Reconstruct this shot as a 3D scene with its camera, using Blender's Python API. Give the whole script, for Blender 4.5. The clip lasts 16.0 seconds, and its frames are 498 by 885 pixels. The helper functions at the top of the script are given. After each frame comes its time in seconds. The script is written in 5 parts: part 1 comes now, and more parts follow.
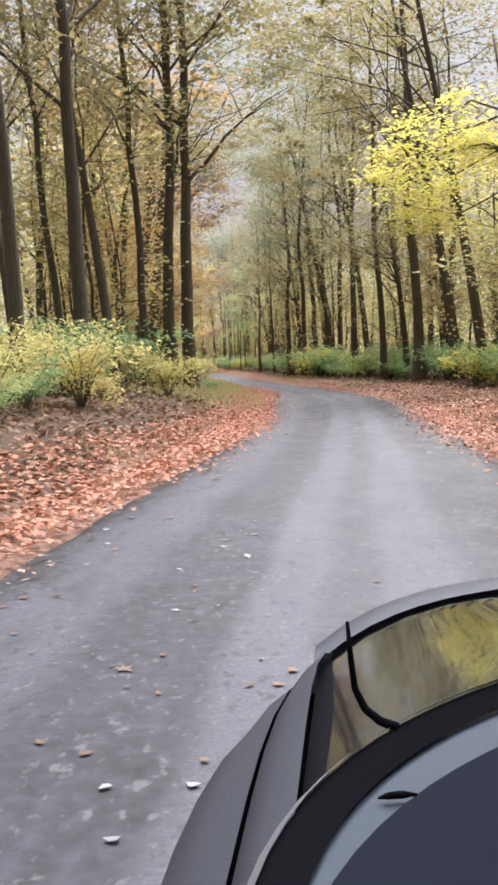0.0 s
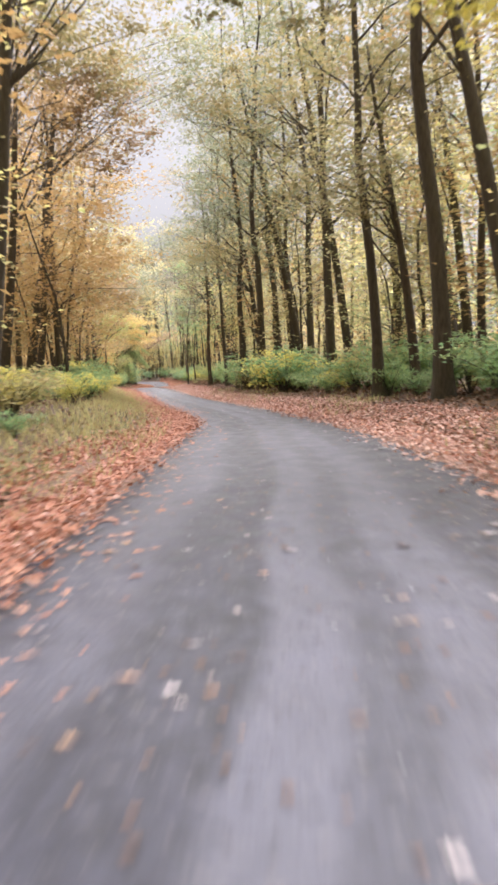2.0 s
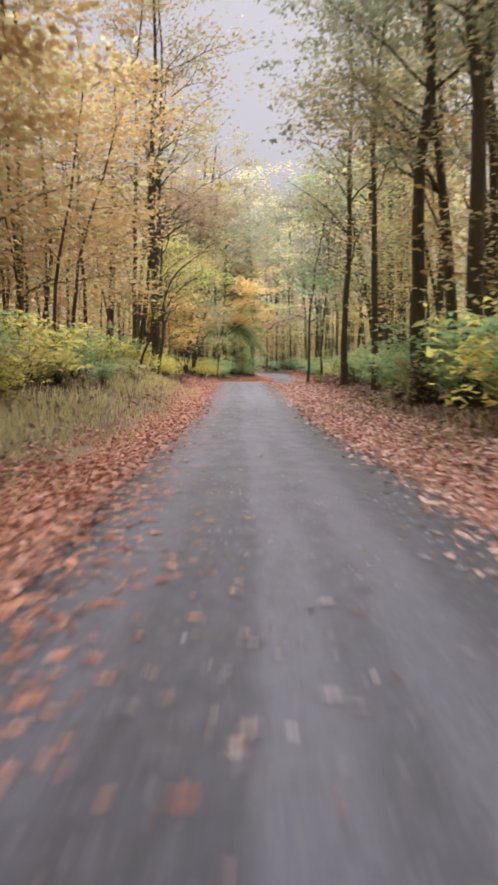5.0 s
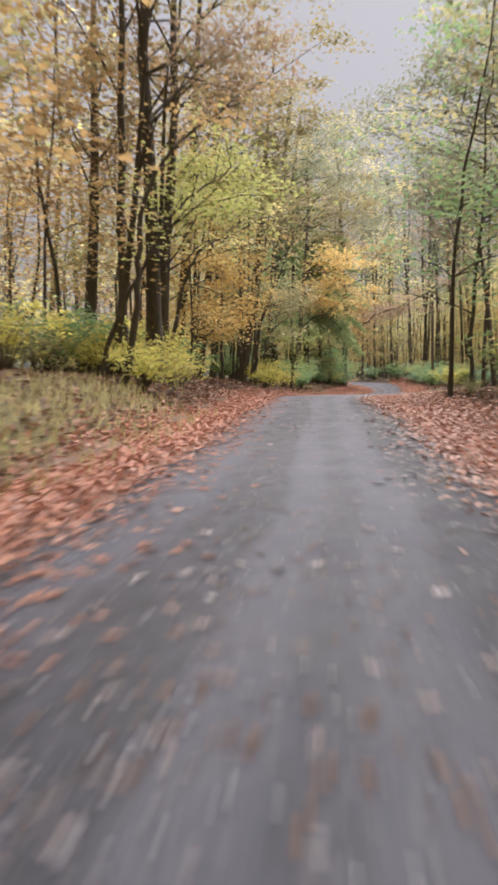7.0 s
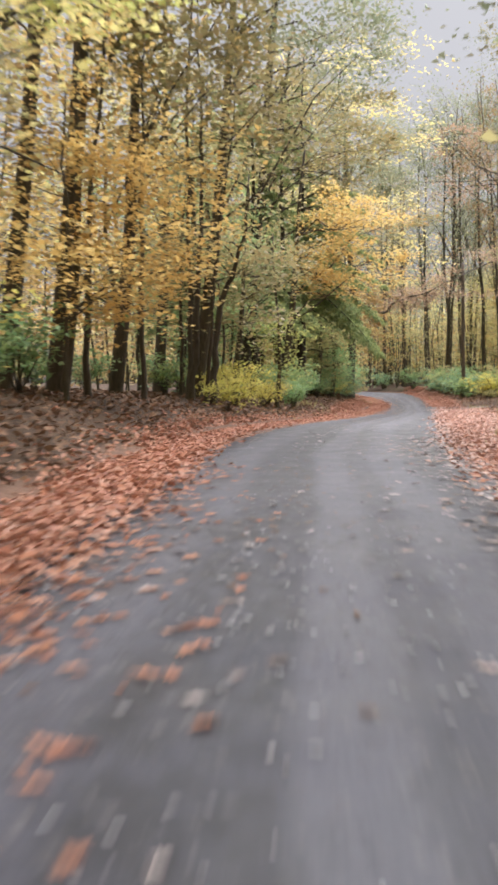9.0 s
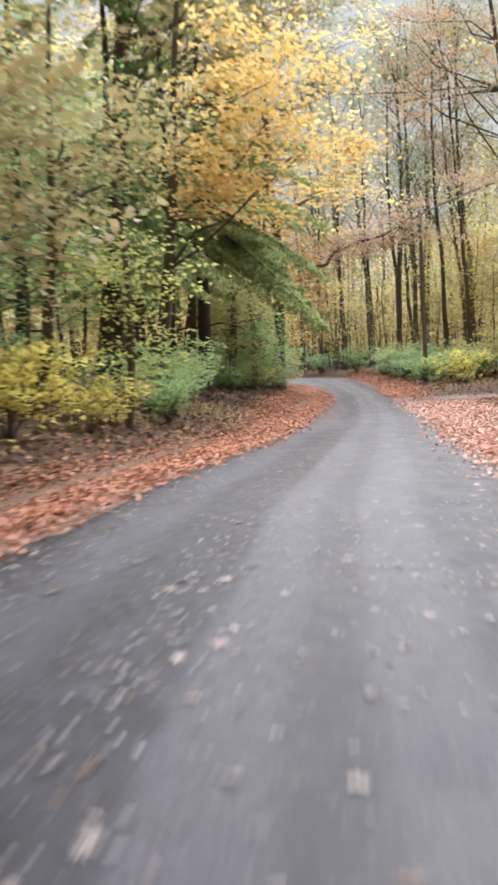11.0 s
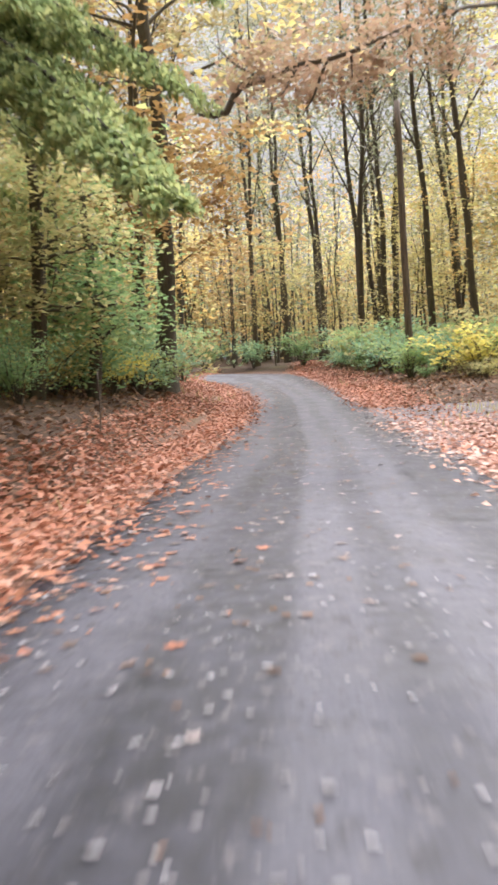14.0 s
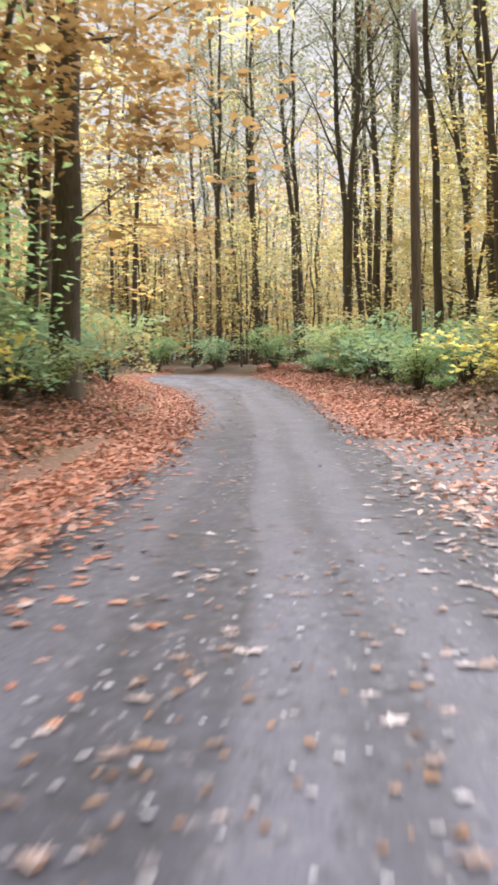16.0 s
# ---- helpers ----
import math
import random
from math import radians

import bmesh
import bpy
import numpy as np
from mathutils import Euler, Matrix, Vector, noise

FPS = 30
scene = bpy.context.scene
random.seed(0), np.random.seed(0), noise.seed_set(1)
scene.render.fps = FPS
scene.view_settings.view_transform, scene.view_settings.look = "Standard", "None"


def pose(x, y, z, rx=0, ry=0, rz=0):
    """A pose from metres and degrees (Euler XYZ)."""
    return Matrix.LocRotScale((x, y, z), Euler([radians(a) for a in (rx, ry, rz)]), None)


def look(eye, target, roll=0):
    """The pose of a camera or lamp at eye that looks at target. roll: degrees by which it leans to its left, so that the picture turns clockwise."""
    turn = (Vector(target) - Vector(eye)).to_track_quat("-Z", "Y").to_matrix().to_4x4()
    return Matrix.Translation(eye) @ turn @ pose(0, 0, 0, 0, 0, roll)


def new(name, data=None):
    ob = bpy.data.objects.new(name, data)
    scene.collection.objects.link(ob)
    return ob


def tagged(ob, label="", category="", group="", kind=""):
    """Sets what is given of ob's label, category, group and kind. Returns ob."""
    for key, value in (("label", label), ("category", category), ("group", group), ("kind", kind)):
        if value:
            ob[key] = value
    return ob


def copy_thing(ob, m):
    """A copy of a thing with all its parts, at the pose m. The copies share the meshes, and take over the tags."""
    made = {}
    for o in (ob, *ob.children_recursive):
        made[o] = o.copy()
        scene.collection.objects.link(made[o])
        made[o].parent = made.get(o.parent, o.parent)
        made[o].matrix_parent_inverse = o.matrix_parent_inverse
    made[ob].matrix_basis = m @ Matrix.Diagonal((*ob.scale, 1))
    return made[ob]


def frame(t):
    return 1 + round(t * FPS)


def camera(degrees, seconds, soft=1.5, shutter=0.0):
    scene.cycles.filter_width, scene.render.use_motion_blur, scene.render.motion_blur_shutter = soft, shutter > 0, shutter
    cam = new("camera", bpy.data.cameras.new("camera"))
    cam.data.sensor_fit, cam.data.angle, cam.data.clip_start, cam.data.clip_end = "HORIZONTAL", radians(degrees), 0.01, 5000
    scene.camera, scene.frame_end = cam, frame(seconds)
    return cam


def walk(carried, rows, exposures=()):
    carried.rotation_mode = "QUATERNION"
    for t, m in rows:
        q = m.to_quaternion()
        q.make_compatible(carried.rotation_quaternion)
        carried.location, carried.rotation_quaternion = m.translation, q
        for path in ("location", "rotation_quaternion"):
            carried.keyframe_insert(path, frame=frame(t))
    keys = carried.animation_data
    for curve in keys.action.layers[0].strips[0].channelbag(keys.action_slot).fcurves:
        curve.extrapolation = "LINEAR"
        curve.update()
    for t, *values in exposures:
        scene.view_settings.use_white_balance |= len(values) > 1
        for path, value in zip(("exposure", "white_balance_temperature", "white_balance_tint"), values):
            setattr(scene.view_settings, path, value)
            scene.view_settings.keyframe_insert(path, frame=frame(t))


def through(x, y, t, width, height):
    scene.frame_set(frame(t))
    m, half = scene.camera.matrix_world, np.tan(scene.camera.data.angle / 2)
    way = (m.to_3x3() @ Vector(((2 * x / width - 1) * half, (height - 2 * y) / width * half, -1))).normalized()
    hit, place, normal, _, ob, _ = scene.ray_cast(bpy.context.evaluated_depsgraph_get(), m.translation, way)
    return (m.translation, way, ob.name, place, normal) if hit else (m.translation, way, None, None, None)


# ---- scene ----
cam = camera(25.94, 16.0, soft=3.0, shutter=0.5)

# ---- camera path: seconds, eye (m), yaw to the left, pitch, roll (degrees) ----
PATH = [
    (0.0, 0.000, 0.000, 1.350, -0.02, -3.69, -2.38),
    (0.5, 0.520, 4.782, 1.322, -1.50, -3.63, -2.75),
    (1.0, 1.089, 10.397, 1.321, -2.14, -3.48, -3.48),
    (1.5, 1.519, 15.565, 1.353, -1.98, -3.34, -3.65),
    (2.0, 1.957, 21.659, 1.389, -1.44, -3.16, -3.39),
    (2.5, 2.415, 27.660, 1.428, -0.73, -3.08, -2.69),
    (3.0, 2.688, 34.102, 1.476, 0.09, -3.10, -1.61),
    (3.5, 2.821, 40.397, 1.492, 1.09, -3.10, -0.68),
    (4.0, 2.764, 46.529, 1.515, 2.43, -3.14, -0.04),
    (4.5, 2.534, 52.324, 1.537, 4.07, -3.24, -0.13),
    (5.0, 2.115, 58.202, 1.565, 5.96, -3.26, 0.22),
    (5.2, 1.913, 60.644, 1.581, 6.65, -3.25, 0.46),
    (5.7, 1.418, 66.905, 1.598, 8.34, -3.20, 0.61),
    (6.2, 0.827, 73.544, 1.608, 9.70, -3.05, 0.41),
    (6.8, 0.014, 81.468, 1.645, 10.77, -2.82, 0.06),
    (7.3, -0.736, 87.582, 1.728, 11.12, -2.65, -0.02),
    (7.5, -1.046, 89.882, 1.775, 11.16, -2.59, 0.02),
    (8.0, -1.818, 95.224, 1.905, 11.04, -2.47, 0.03),
    (8.2, -2.089, 97.212, 1.955, 10.95, -2.48, 0.06),
    (8.7, -2.752, 102.078, 2.085, 10.87, -2.42, -0.02),
    (9.2, -3.276, 106.437, 2.209, 10.75, -2.41, -0.28),
    (9.8, -3.773, 111.498, 2.341, 10.26, -2.52, -0.80),
    (10.3, -4.124, 115.986, 2.427, 9.28, -2.78, -1.38),
    (10.5, -4.279, 117.825, 2.455, 8.83, -2.92, -1.69),
    (11.0, -4.595, 122.623, 2.526, 7.43, -3.26, -2.27),
    (11.5, -4.711, 126.730, 2.505, 6.09, -3.54, -2.45),
    (12.0, -4.776, 130.745, 2.468, 5.06, -3.71, -2.84),
    (12.5, -4.808, 134.300, 2.445, 4.41, -3.72, -2.59),
    (13.0, -4.867, 137.771, 2.430, 4.32, -3.63, -2.95),
    (13.5, -4.952, 140.964, 2.417, 4.56, -3.61, -3.03),
    (14.0, -5.074, 144.268, 2.431, 4.80, -3.53, -2.92),
    (14.5, -5.221, 147.107, 2.413, 4.97, -3.59, -2.35),
    (15.0, -5.277, 149.440, 2.414, 4.94, -3.65, -1.65),
    (15.5, -5.297, 151.745, 2.413, 4.42, -3.56, -0.96),
    (16.0, -5.245, 154.164, 2.405, 3.25, -3.40, -0.50),
]


def aim(x, y, z, yaw, pitch, roll):
    a, b = radians(yaw), radians(pitch)
    eye = Vector((x, y, z))
    return look(eye, eye + Vector((-math.sin(a) * math.cos(b), math.cos(a) * math.cos(b), math.sin(b))), roll)


walk(cam, [(0.0, aim(*PATH[0][1:])), (0.034, aim(*PATH[0][1:]))] + [(r[0], aim(*r[1:])) for r in PATH[1:]], exposures=[(0.0, 1.65, 6150, 14), (1.0, 1.68, 6250, 18), (2.2, 1.95, 6250, 18), (3.5, 1.92, 6250, 19), (4.1, 1.68, 6250, 18), (5.2, 1.5, 6250, 20), (7.8, 1.3, 6200, 16), (9.2, 1.5, 6200, 14), (10.3, 1.74, 6150, 13), (11.2, 1.62, 6150, 13), (13.0, 1.79, 6200, 15), (16.0, 1.9, 6250, 17)])

# ---- light: an overcast autumn sky ----
world = bpy.data.worlds.new("overcast_sky")
scene.world = world
world.use_nodes = True
wn, wl = world.node_tree.nodes, world.node_tree.links
sky = wn.new("ShaderNodeTexSky")
sky.sky_type, sky.sun_disc = "NISHITA", False
sky.sun_elevation, sky.sun_rotation = radians(62), radians(20)
sky.dust_density, sky.air_density, sky.ozone_density = 4.0, 1.2, 1.0
cloud = wn.new("ShaderNodeHueSaturation")
cloud.inputs["Saturation"].default_value = 0.02
wl.new(sky.outputs["Color"], cloud.inputs["Color"])
wl.new(cloud.outputs["Color"], wn["Background"].inputs["Color"])
wn["Background"].inputs["Strength"].default_value = 0.036
sun = new("sun", bpy.data.lights.new("sun", "SUN"))
sun.data.energy, sun.data.angle, sun.data.color = 4.1, radians(70), (1.0, 0.97, 0.93)
sun.matrix_world = look((0, 0, 60), (-math.sin(radians(20)) * 28, -math.cos(radians(20)) * 28, 7))


# ---- plan: road edges and ground height along y ----
LEFT = ((-60, -8.8), (-20, -5.0), (0, -2.75), (6, -2.0), (12, -1.16), (18, -0.4), (24, 0.12), (30, 0.5), (36, 0.78), (42, 0.95), (48, 1.08), (54, 0.93),
        (60, 0.48), (66, -0.08), (72, -0.8), (78, -1.5), (84, -2.15), (90, -2.8), (96, -3.3), (102, -4.1), (108, -5.0), (114, -5.85), (120, -6.7), (126, -7.2),
        (132, -7.3), (138, -7.2), (144, -6.93), (150, -6.8), (156, -6.93), (162, -7.05), (168, -7.25), (174, -7.65), (180, -8.25), (185, -9.0), (190, -10.2), (194, -12.0))
RIGHT = ((-60, -5.3), (-20, -1.6), (0, 1.9), (6, 2.5), (12, 3.05), (18, 3.5), (24, 4.1), (30, 4.65), (36, 4.95), (42, 4.93), (48, 4.75), (54, 4.36),
         (60, 3.9), (66, 3.2), (72, 2.45), (78, 1.75), (84, 1.05), (90, 0.4), (96, -0.35), (102, -1.0), (108, -1.75), (114, -2.45), (120, -2.9), (126, -3.1),
         (132, -3.2), (138, -3.3), (144, -3.4), (150, -3.48), (156, -3.6), (162, -3.93), (168, -4.15), (174, -4.5), (180, -5.0), (190, -6.1), (196, -7.1))
BEND = ((-9.3, 195.6), (-11.6, 199.4), (-15.0, 203.0), (-20.0, 206.2), (-28.0, 209.0), (-45.0, 212.5), (-80.0, 217.0))
HEIGHT = ((-60, 0.02), (3, 0.02), (10, 0.12), (18, 0.18), (27, 0.21), (40, 0.27), (50, 0.33), (58, 0.39), (64, 0.43), (75, 0.58), (88, 0.81), (95, 0.98), (100, 1.12), (106, 1.28), (112, 1.37),
          (120, 1.42), (130, 1.44), (142, 1.40), (154, 1.38), (165, 1.42), (180, 1.82), (200, 2.55), (240, 3.2), (400, 4.7), (3000, 4.7))


def along(table, y):
    return np.interp(y, [r[0] for r in table], [r[1] for r in table])


def smooth(table, y):
    return (along(table, y - 3) + along(table, y - 1) + along(table, y + 1) + along(table, y + 3)) / 4


def mid(y):
    return (smooth(LEFT, y) + smooth(RIGHT, y)) / 2


def side_dist(x, y):
    """Metres outside the road's edges: positive on either verge, negative on the road."""
    x, y = np.asarray(x, float), np.asarray(y, float)
    off = np.maximum(smooth(LEFT, y) - x, x - smooth(RIGHT, y))
    bx, by = np.array(BEND).T
    t = np.linspace(0, 1, 60)
    px, py = np.interp(t, np.linspace(0, 1, len(bx)), bx), np.interp(t, np.linspace(0, 1, len(by)), by)
    near = np.sqrt(((x[..., None] - px) ** 2 + (y[..., None] - py) ** 2)).min(-1) - 2.3
    off = np.where(y > 194, np.maximum(off, y - 194 + 0.01), off)
    return np.minimum(off, near)


def waves(x, y):
    return (0.5 * np.sin(0.21 * x + 1.3) * np.cos(0.17 * y + 0.4) + 0.3 * np.sin(0.47 * x - 0.31 * y)
            + 0.2 * np.sin(0.9 * x + 0.7) * np.sin(0.83 * y))


def ground_z(x, y):
    """Height of the forest floor: the road's own profile, a soft shoulder, then an uneven rise."""
    x, y = np.asarray(x, float), np.asarray(y, float)
    d = np.maximum(side_dist(x, y), 0.0)
    bank = np.where((x < mid(y)) & (y < 196), 0.85, 0.30)
    drive = np.exp(-(((y - 166.0 - 0.35 * (x + 3.2)) / 4.8) ** 4)) * (x > mid(y)) * (x < 22)
    bank = bank * (1 - drive)
    rise = bank * (1 - np.exp(-np.maximum(d - 0.8, 0) / 1.6)) + 0.012 * np.minimum(d, 60)
    return smooth(HEIGHT, y) - 0.03 + rise + 0.16 * waves(x, y) * np.clip((d - 0.6) / 4, 0, 1) * (1 - drive)


# ---- materials ----
def nodes_of(name):
    m = bpy.data.materials.new(name)
    m.use_nodes = True
    n, l = m.node_tree.nodes, m.node_tree.links
    return m, n, l, n["Principled BSDF"]


def noise_node(n, l, scale, detail=4.0, stretch=None, coord="Object"):
    tc = n.new("ShaderNodeTexCoord")
    tex = n.new("ShaderNodeTexNoise")
    tex.inputs["Scale"].default_value, tex.inputs["Detail"].default_value = scale, detail
    src = tc.outputs[coord]
    if stretch:
        mp = n.new("ShaderNodeMapping")
        mp.inputs["Scale"].default_value = stretch
        l.new(src, mp.inputs["Vector"])
        src = mp.outputs["Vector"]
    l.new(src, tex.inputs["Vector"])
    return tex.outputs["Fac"]


def ramp_node(n, l, fac, stops):
    r = n.new("ShaderNodeValToRGB")
    while len(r.color_ramp.elements) < len(stops):
        r.color_ramp.elements.new(0.5)
    for e, (p, c) in zip(r.color_ramp.elements, stops):
        e.position, e.color = p, (*c, 1)
    l.new(fac, r.inputs["Fac"])
    return r.outputs["Color"]


def mix_node(n, l, fac, a, b, blend="MIX"):
    m = n.new("ShaderNodeMix")
    m.data_type, m.blend_type = "RGBA", blend
    for sock, v in ((m.inputs[0], fac), (m.inputs[6], a), (m.inputs[7], b)):
        if isinstance(v, (int, float)):
            sock.default_value = v
        elif isinstance(v, tuple):
            sock.default_value = (*v, 1)
        else:
            l.new(v, sock)
    return m.outputs[2]


def bump_node(n, l, bsdf, height, strength, distance):
    b = n.new("ShaderNodeBump")
    b.inputs["Strength"].default_value, b.inputs["Distance"].default_value = strength, distance
    l.new(height, b.inputs["Height"])
    l.new(b.outputs["Normal"], bsdf.inputs["Normal"])


def leaf_material(name, stops, through=0.45, rough=0.55):
    """Thin leaves: each leaf takes its own tone, each plant shifts a little, light comes through."""
    m, n, l, p = nodes_of(name)
    geo, info = n.new("ShaderNodeNewGeometry"), n.new("ShaderNodeObjectInfo")
    add = n.new("ShaderNodeMath")
    add.operation = "MULTIPLY_ADD"
    l.new(info.outputs["Random"], add.inputs[0])
    add.inputs[1].default_value = 0.35
    half = n.new("ShaderNodeMath")
    half.operation = "MULTIPLY"
    half.inputs[1].default_value = 0.65
    l.new(geo.outputs["Random Per Island"], half.inputs[0])
    l.new(half.outputs[0], add.inputs[2])
    col = ramp_node(n, l, add.outputs[0], stops)
    l.new(col, p.inputs["Base Color"])
    p.inputs["Roughness"].default_value = rough
    p.inputs["Specular IOR Level"].default_value = 0.3
    tr = n.new("ShaderNodeBsdfTranslucent")
    l.new(col, tr.inputs["Color"])
    mx = n.new("ShaderNodeMixShader")
    mx.inputs[0].default_value = through
    l.new(p.outputs[0], mx.inputs[1])
    l.new(tr.outputs[0], mx.inputs[2])
    l.new(mx.outputs[0], n["Material Output"].inputs["Surface"])
    return m


def bark_material(name, dark, light):
    m, n, l, p = nodes_of(name)
    ridge = noise_node(n, l, 9.0, 6.0, (3.0, 3.0, 0.45))
    patch = noise_node(n, l, 0.8, 3.0)
    col = ramp_node(n, l, ridge, ((0.3, dark), (0.72, light)))
    col = mix_node(n, l, patch, col, (light[0] * 0.75, light[1] * 0.85, light[2] * 0.7), "MIX")
    l.new(col, p.inputs["Base Color"])
    p.inputs["Roughness"].default_value = 0.9
    bump_node(n, l, p, ridge, 0.8, 0.03)
    return m


BARK = bark_material("bark_dark", (0.038, 0.030, 0.025), (0.150, 0.120, 0.098))
BARK_DARK = bark_material("bark_hemlock", (0.020, 0.016, 0.013), (0.082, 0.064, 0.052))
BARK_GREY = bark_material("bark_grey", (0.045, 0.038, 0.033), (0.15, 0.127, 0.105))
YELLOW = leaf_material("leaves_yellow", ((0.0, (0.44, 0.47, 0.18)), (0.35, (0.63, 0.58, 0.23)), (0.7, (0.68, 0.54, 0.23)), (1.0, (0.48, 0.49, 0.22))), 0.62)
LEMON = leaf_material("leaves_lemon", ((0.0, (0.48, 0.51, 0.14)), (0.5, (0.70, 0.64, 0.18)), (1.0, (0.67, 0.56, 0.18))), 0.62)
OLIVE = leaf_material("leaves_olive", ((0.0, (0.31, 0.35, 0.16)), (0.4, (0.47, 0.44, 0.20)), (0.75, (0.55, 0.45, 0.22)), (1.0, (0.35, 0.39, 0.20))), 0.62)
GREEN = leaf_material("leaves_green", ((0.0, (0.20, 0.36, 0.17)), (0.5, (0.32, 0.46, 0.20)), (1.0, (0.50, 0.54, 0.22))), 0.5)
BLUISH = leaf_material("leaves_bluish_green", ((0.0, (0.20, 0.39, 0.26)), (0.5, (0.31, 0.50, 0.31)), (1.0, (0.48, 0.57, 0.29))), 0.5)
DULL = leaf_material("leaves_dull_green", ((0.0, (0.20, 0.25, 0.16)), (0.5, (0.28, 0.30, 0.18)), (1.0, (0.38, 0.33, 0.19))), 0.45)
ORANGE = leaf_material("leaves_gold", ((0.0, (0.60, 0.40, 0.14)), (0.5, (0.72, 0.50, 0.17)), (1.0, (0.66, 0.53, 0.22))), 0.55)
RUSSET = leaf_material("leaves_russet", ((0.0, (0.36, 0.23, 0.16)), (0.5, (0.44, 0.31, 0.20)), (1.0, (0.39, 0.32, 0.20))), 0.45)
TAN = leaf_material("leaves_tan", ((0.0, (0.37, 0.265, 0.115)), (0.5, (0.51, 0.345, 0.14)), (1.0, (0.46, 0.29, 0.125))), 0.5)
# the olive and tan leaves again, darker: shade put into the colour, mostly high crowns
OLIVE_SHADE = leaf_material("leaves_olive_shaded", ((0.0, (0.23, 0.24, 0.11)), (0.4, (0.35, 0.31, 0.145)), (0.75, (0.41, 0.32, 0.155)), (1.0, (0.26, 0.27, 0.135))), 0.45)
TAN_SHADE = leaf_material("leaves_tan_shaded", ((0.0, (0.27, 0.195, 0.10)), (0.5, (0.37, 0.25, 0.12)), (1.0, (0.33, 0.21, 0.105))), 0.4)
NEEDLE = leaf_material("leaves_hemlock", ((0.0, (0.15, 0.22, 0.11)), (0.5, (0.30, 0.38, 0.17)), (1.0, (0.54, 0.56, 0.24))), 0.55)
LIME = leaf_material("leaves_lime", ((0.0, (0.36, 0.42, 0.13)), (0.5, (0.50, 0.52, 0.17)), (1.0, (0.58, 0.52, 0.20))), 0.6)
LITTER = leaf_material("leaves_fallen", ((0.0, (0.15, 0.06, 0.04)), (0.3, (0.40, 0.16, 0.095)), (0.6, (0.54, 0.25, 0.15)),
                                         (0.85, (0.52, 0.33, 0.26)), (1.0, (0.50, 0.30, 0.13))), 0.2, 0.6)
FADED = leaf_material("leaves_faded", ((0.0, (0.30, 0.15, 0.11)), (0.35, (0.55, 0.33, 0.26)), (0.7, (0.66, 0.45, 0.37)), (1.0, (0.72, 0.58, 0.50))), 0.2, 0.7)
CHAFF = leaf_material("leaf_chaff", ((0.0, (0.14, 0.13, 0.14)), (0.5, (0.27, 0.26, 0.28)), (0.85, (0.41, 0.40, 0.43)), (1.0, (0.36, 0.25, 0.17))), 0.1, 0.7)
DRY = leaf_material("leaves_dry_brown", ((0.0, (0.09, 0.050, 0.033)), (0.4, (0.22, 0.125, 0.075)), (0.75, (0.33, 0.195, 0.12)), (1.0, (0.42, 0.29, 0.18))), 0.15, 0.7)
STRAY = leaf_material("leaves_stray", ((0.0, (0.07, 0.05, 0.045)), (0.22, (0.20, 0.14, 0.12)), (0.42, (0.30, 0.24, 0.23)), (0.66, (0.42, 0.37, 0.365)), (0.86, (0.34, 0.17, 0.10)),
                                       (1.0, (0.60, 0.42, 0.12))), 0.05, 0.45)


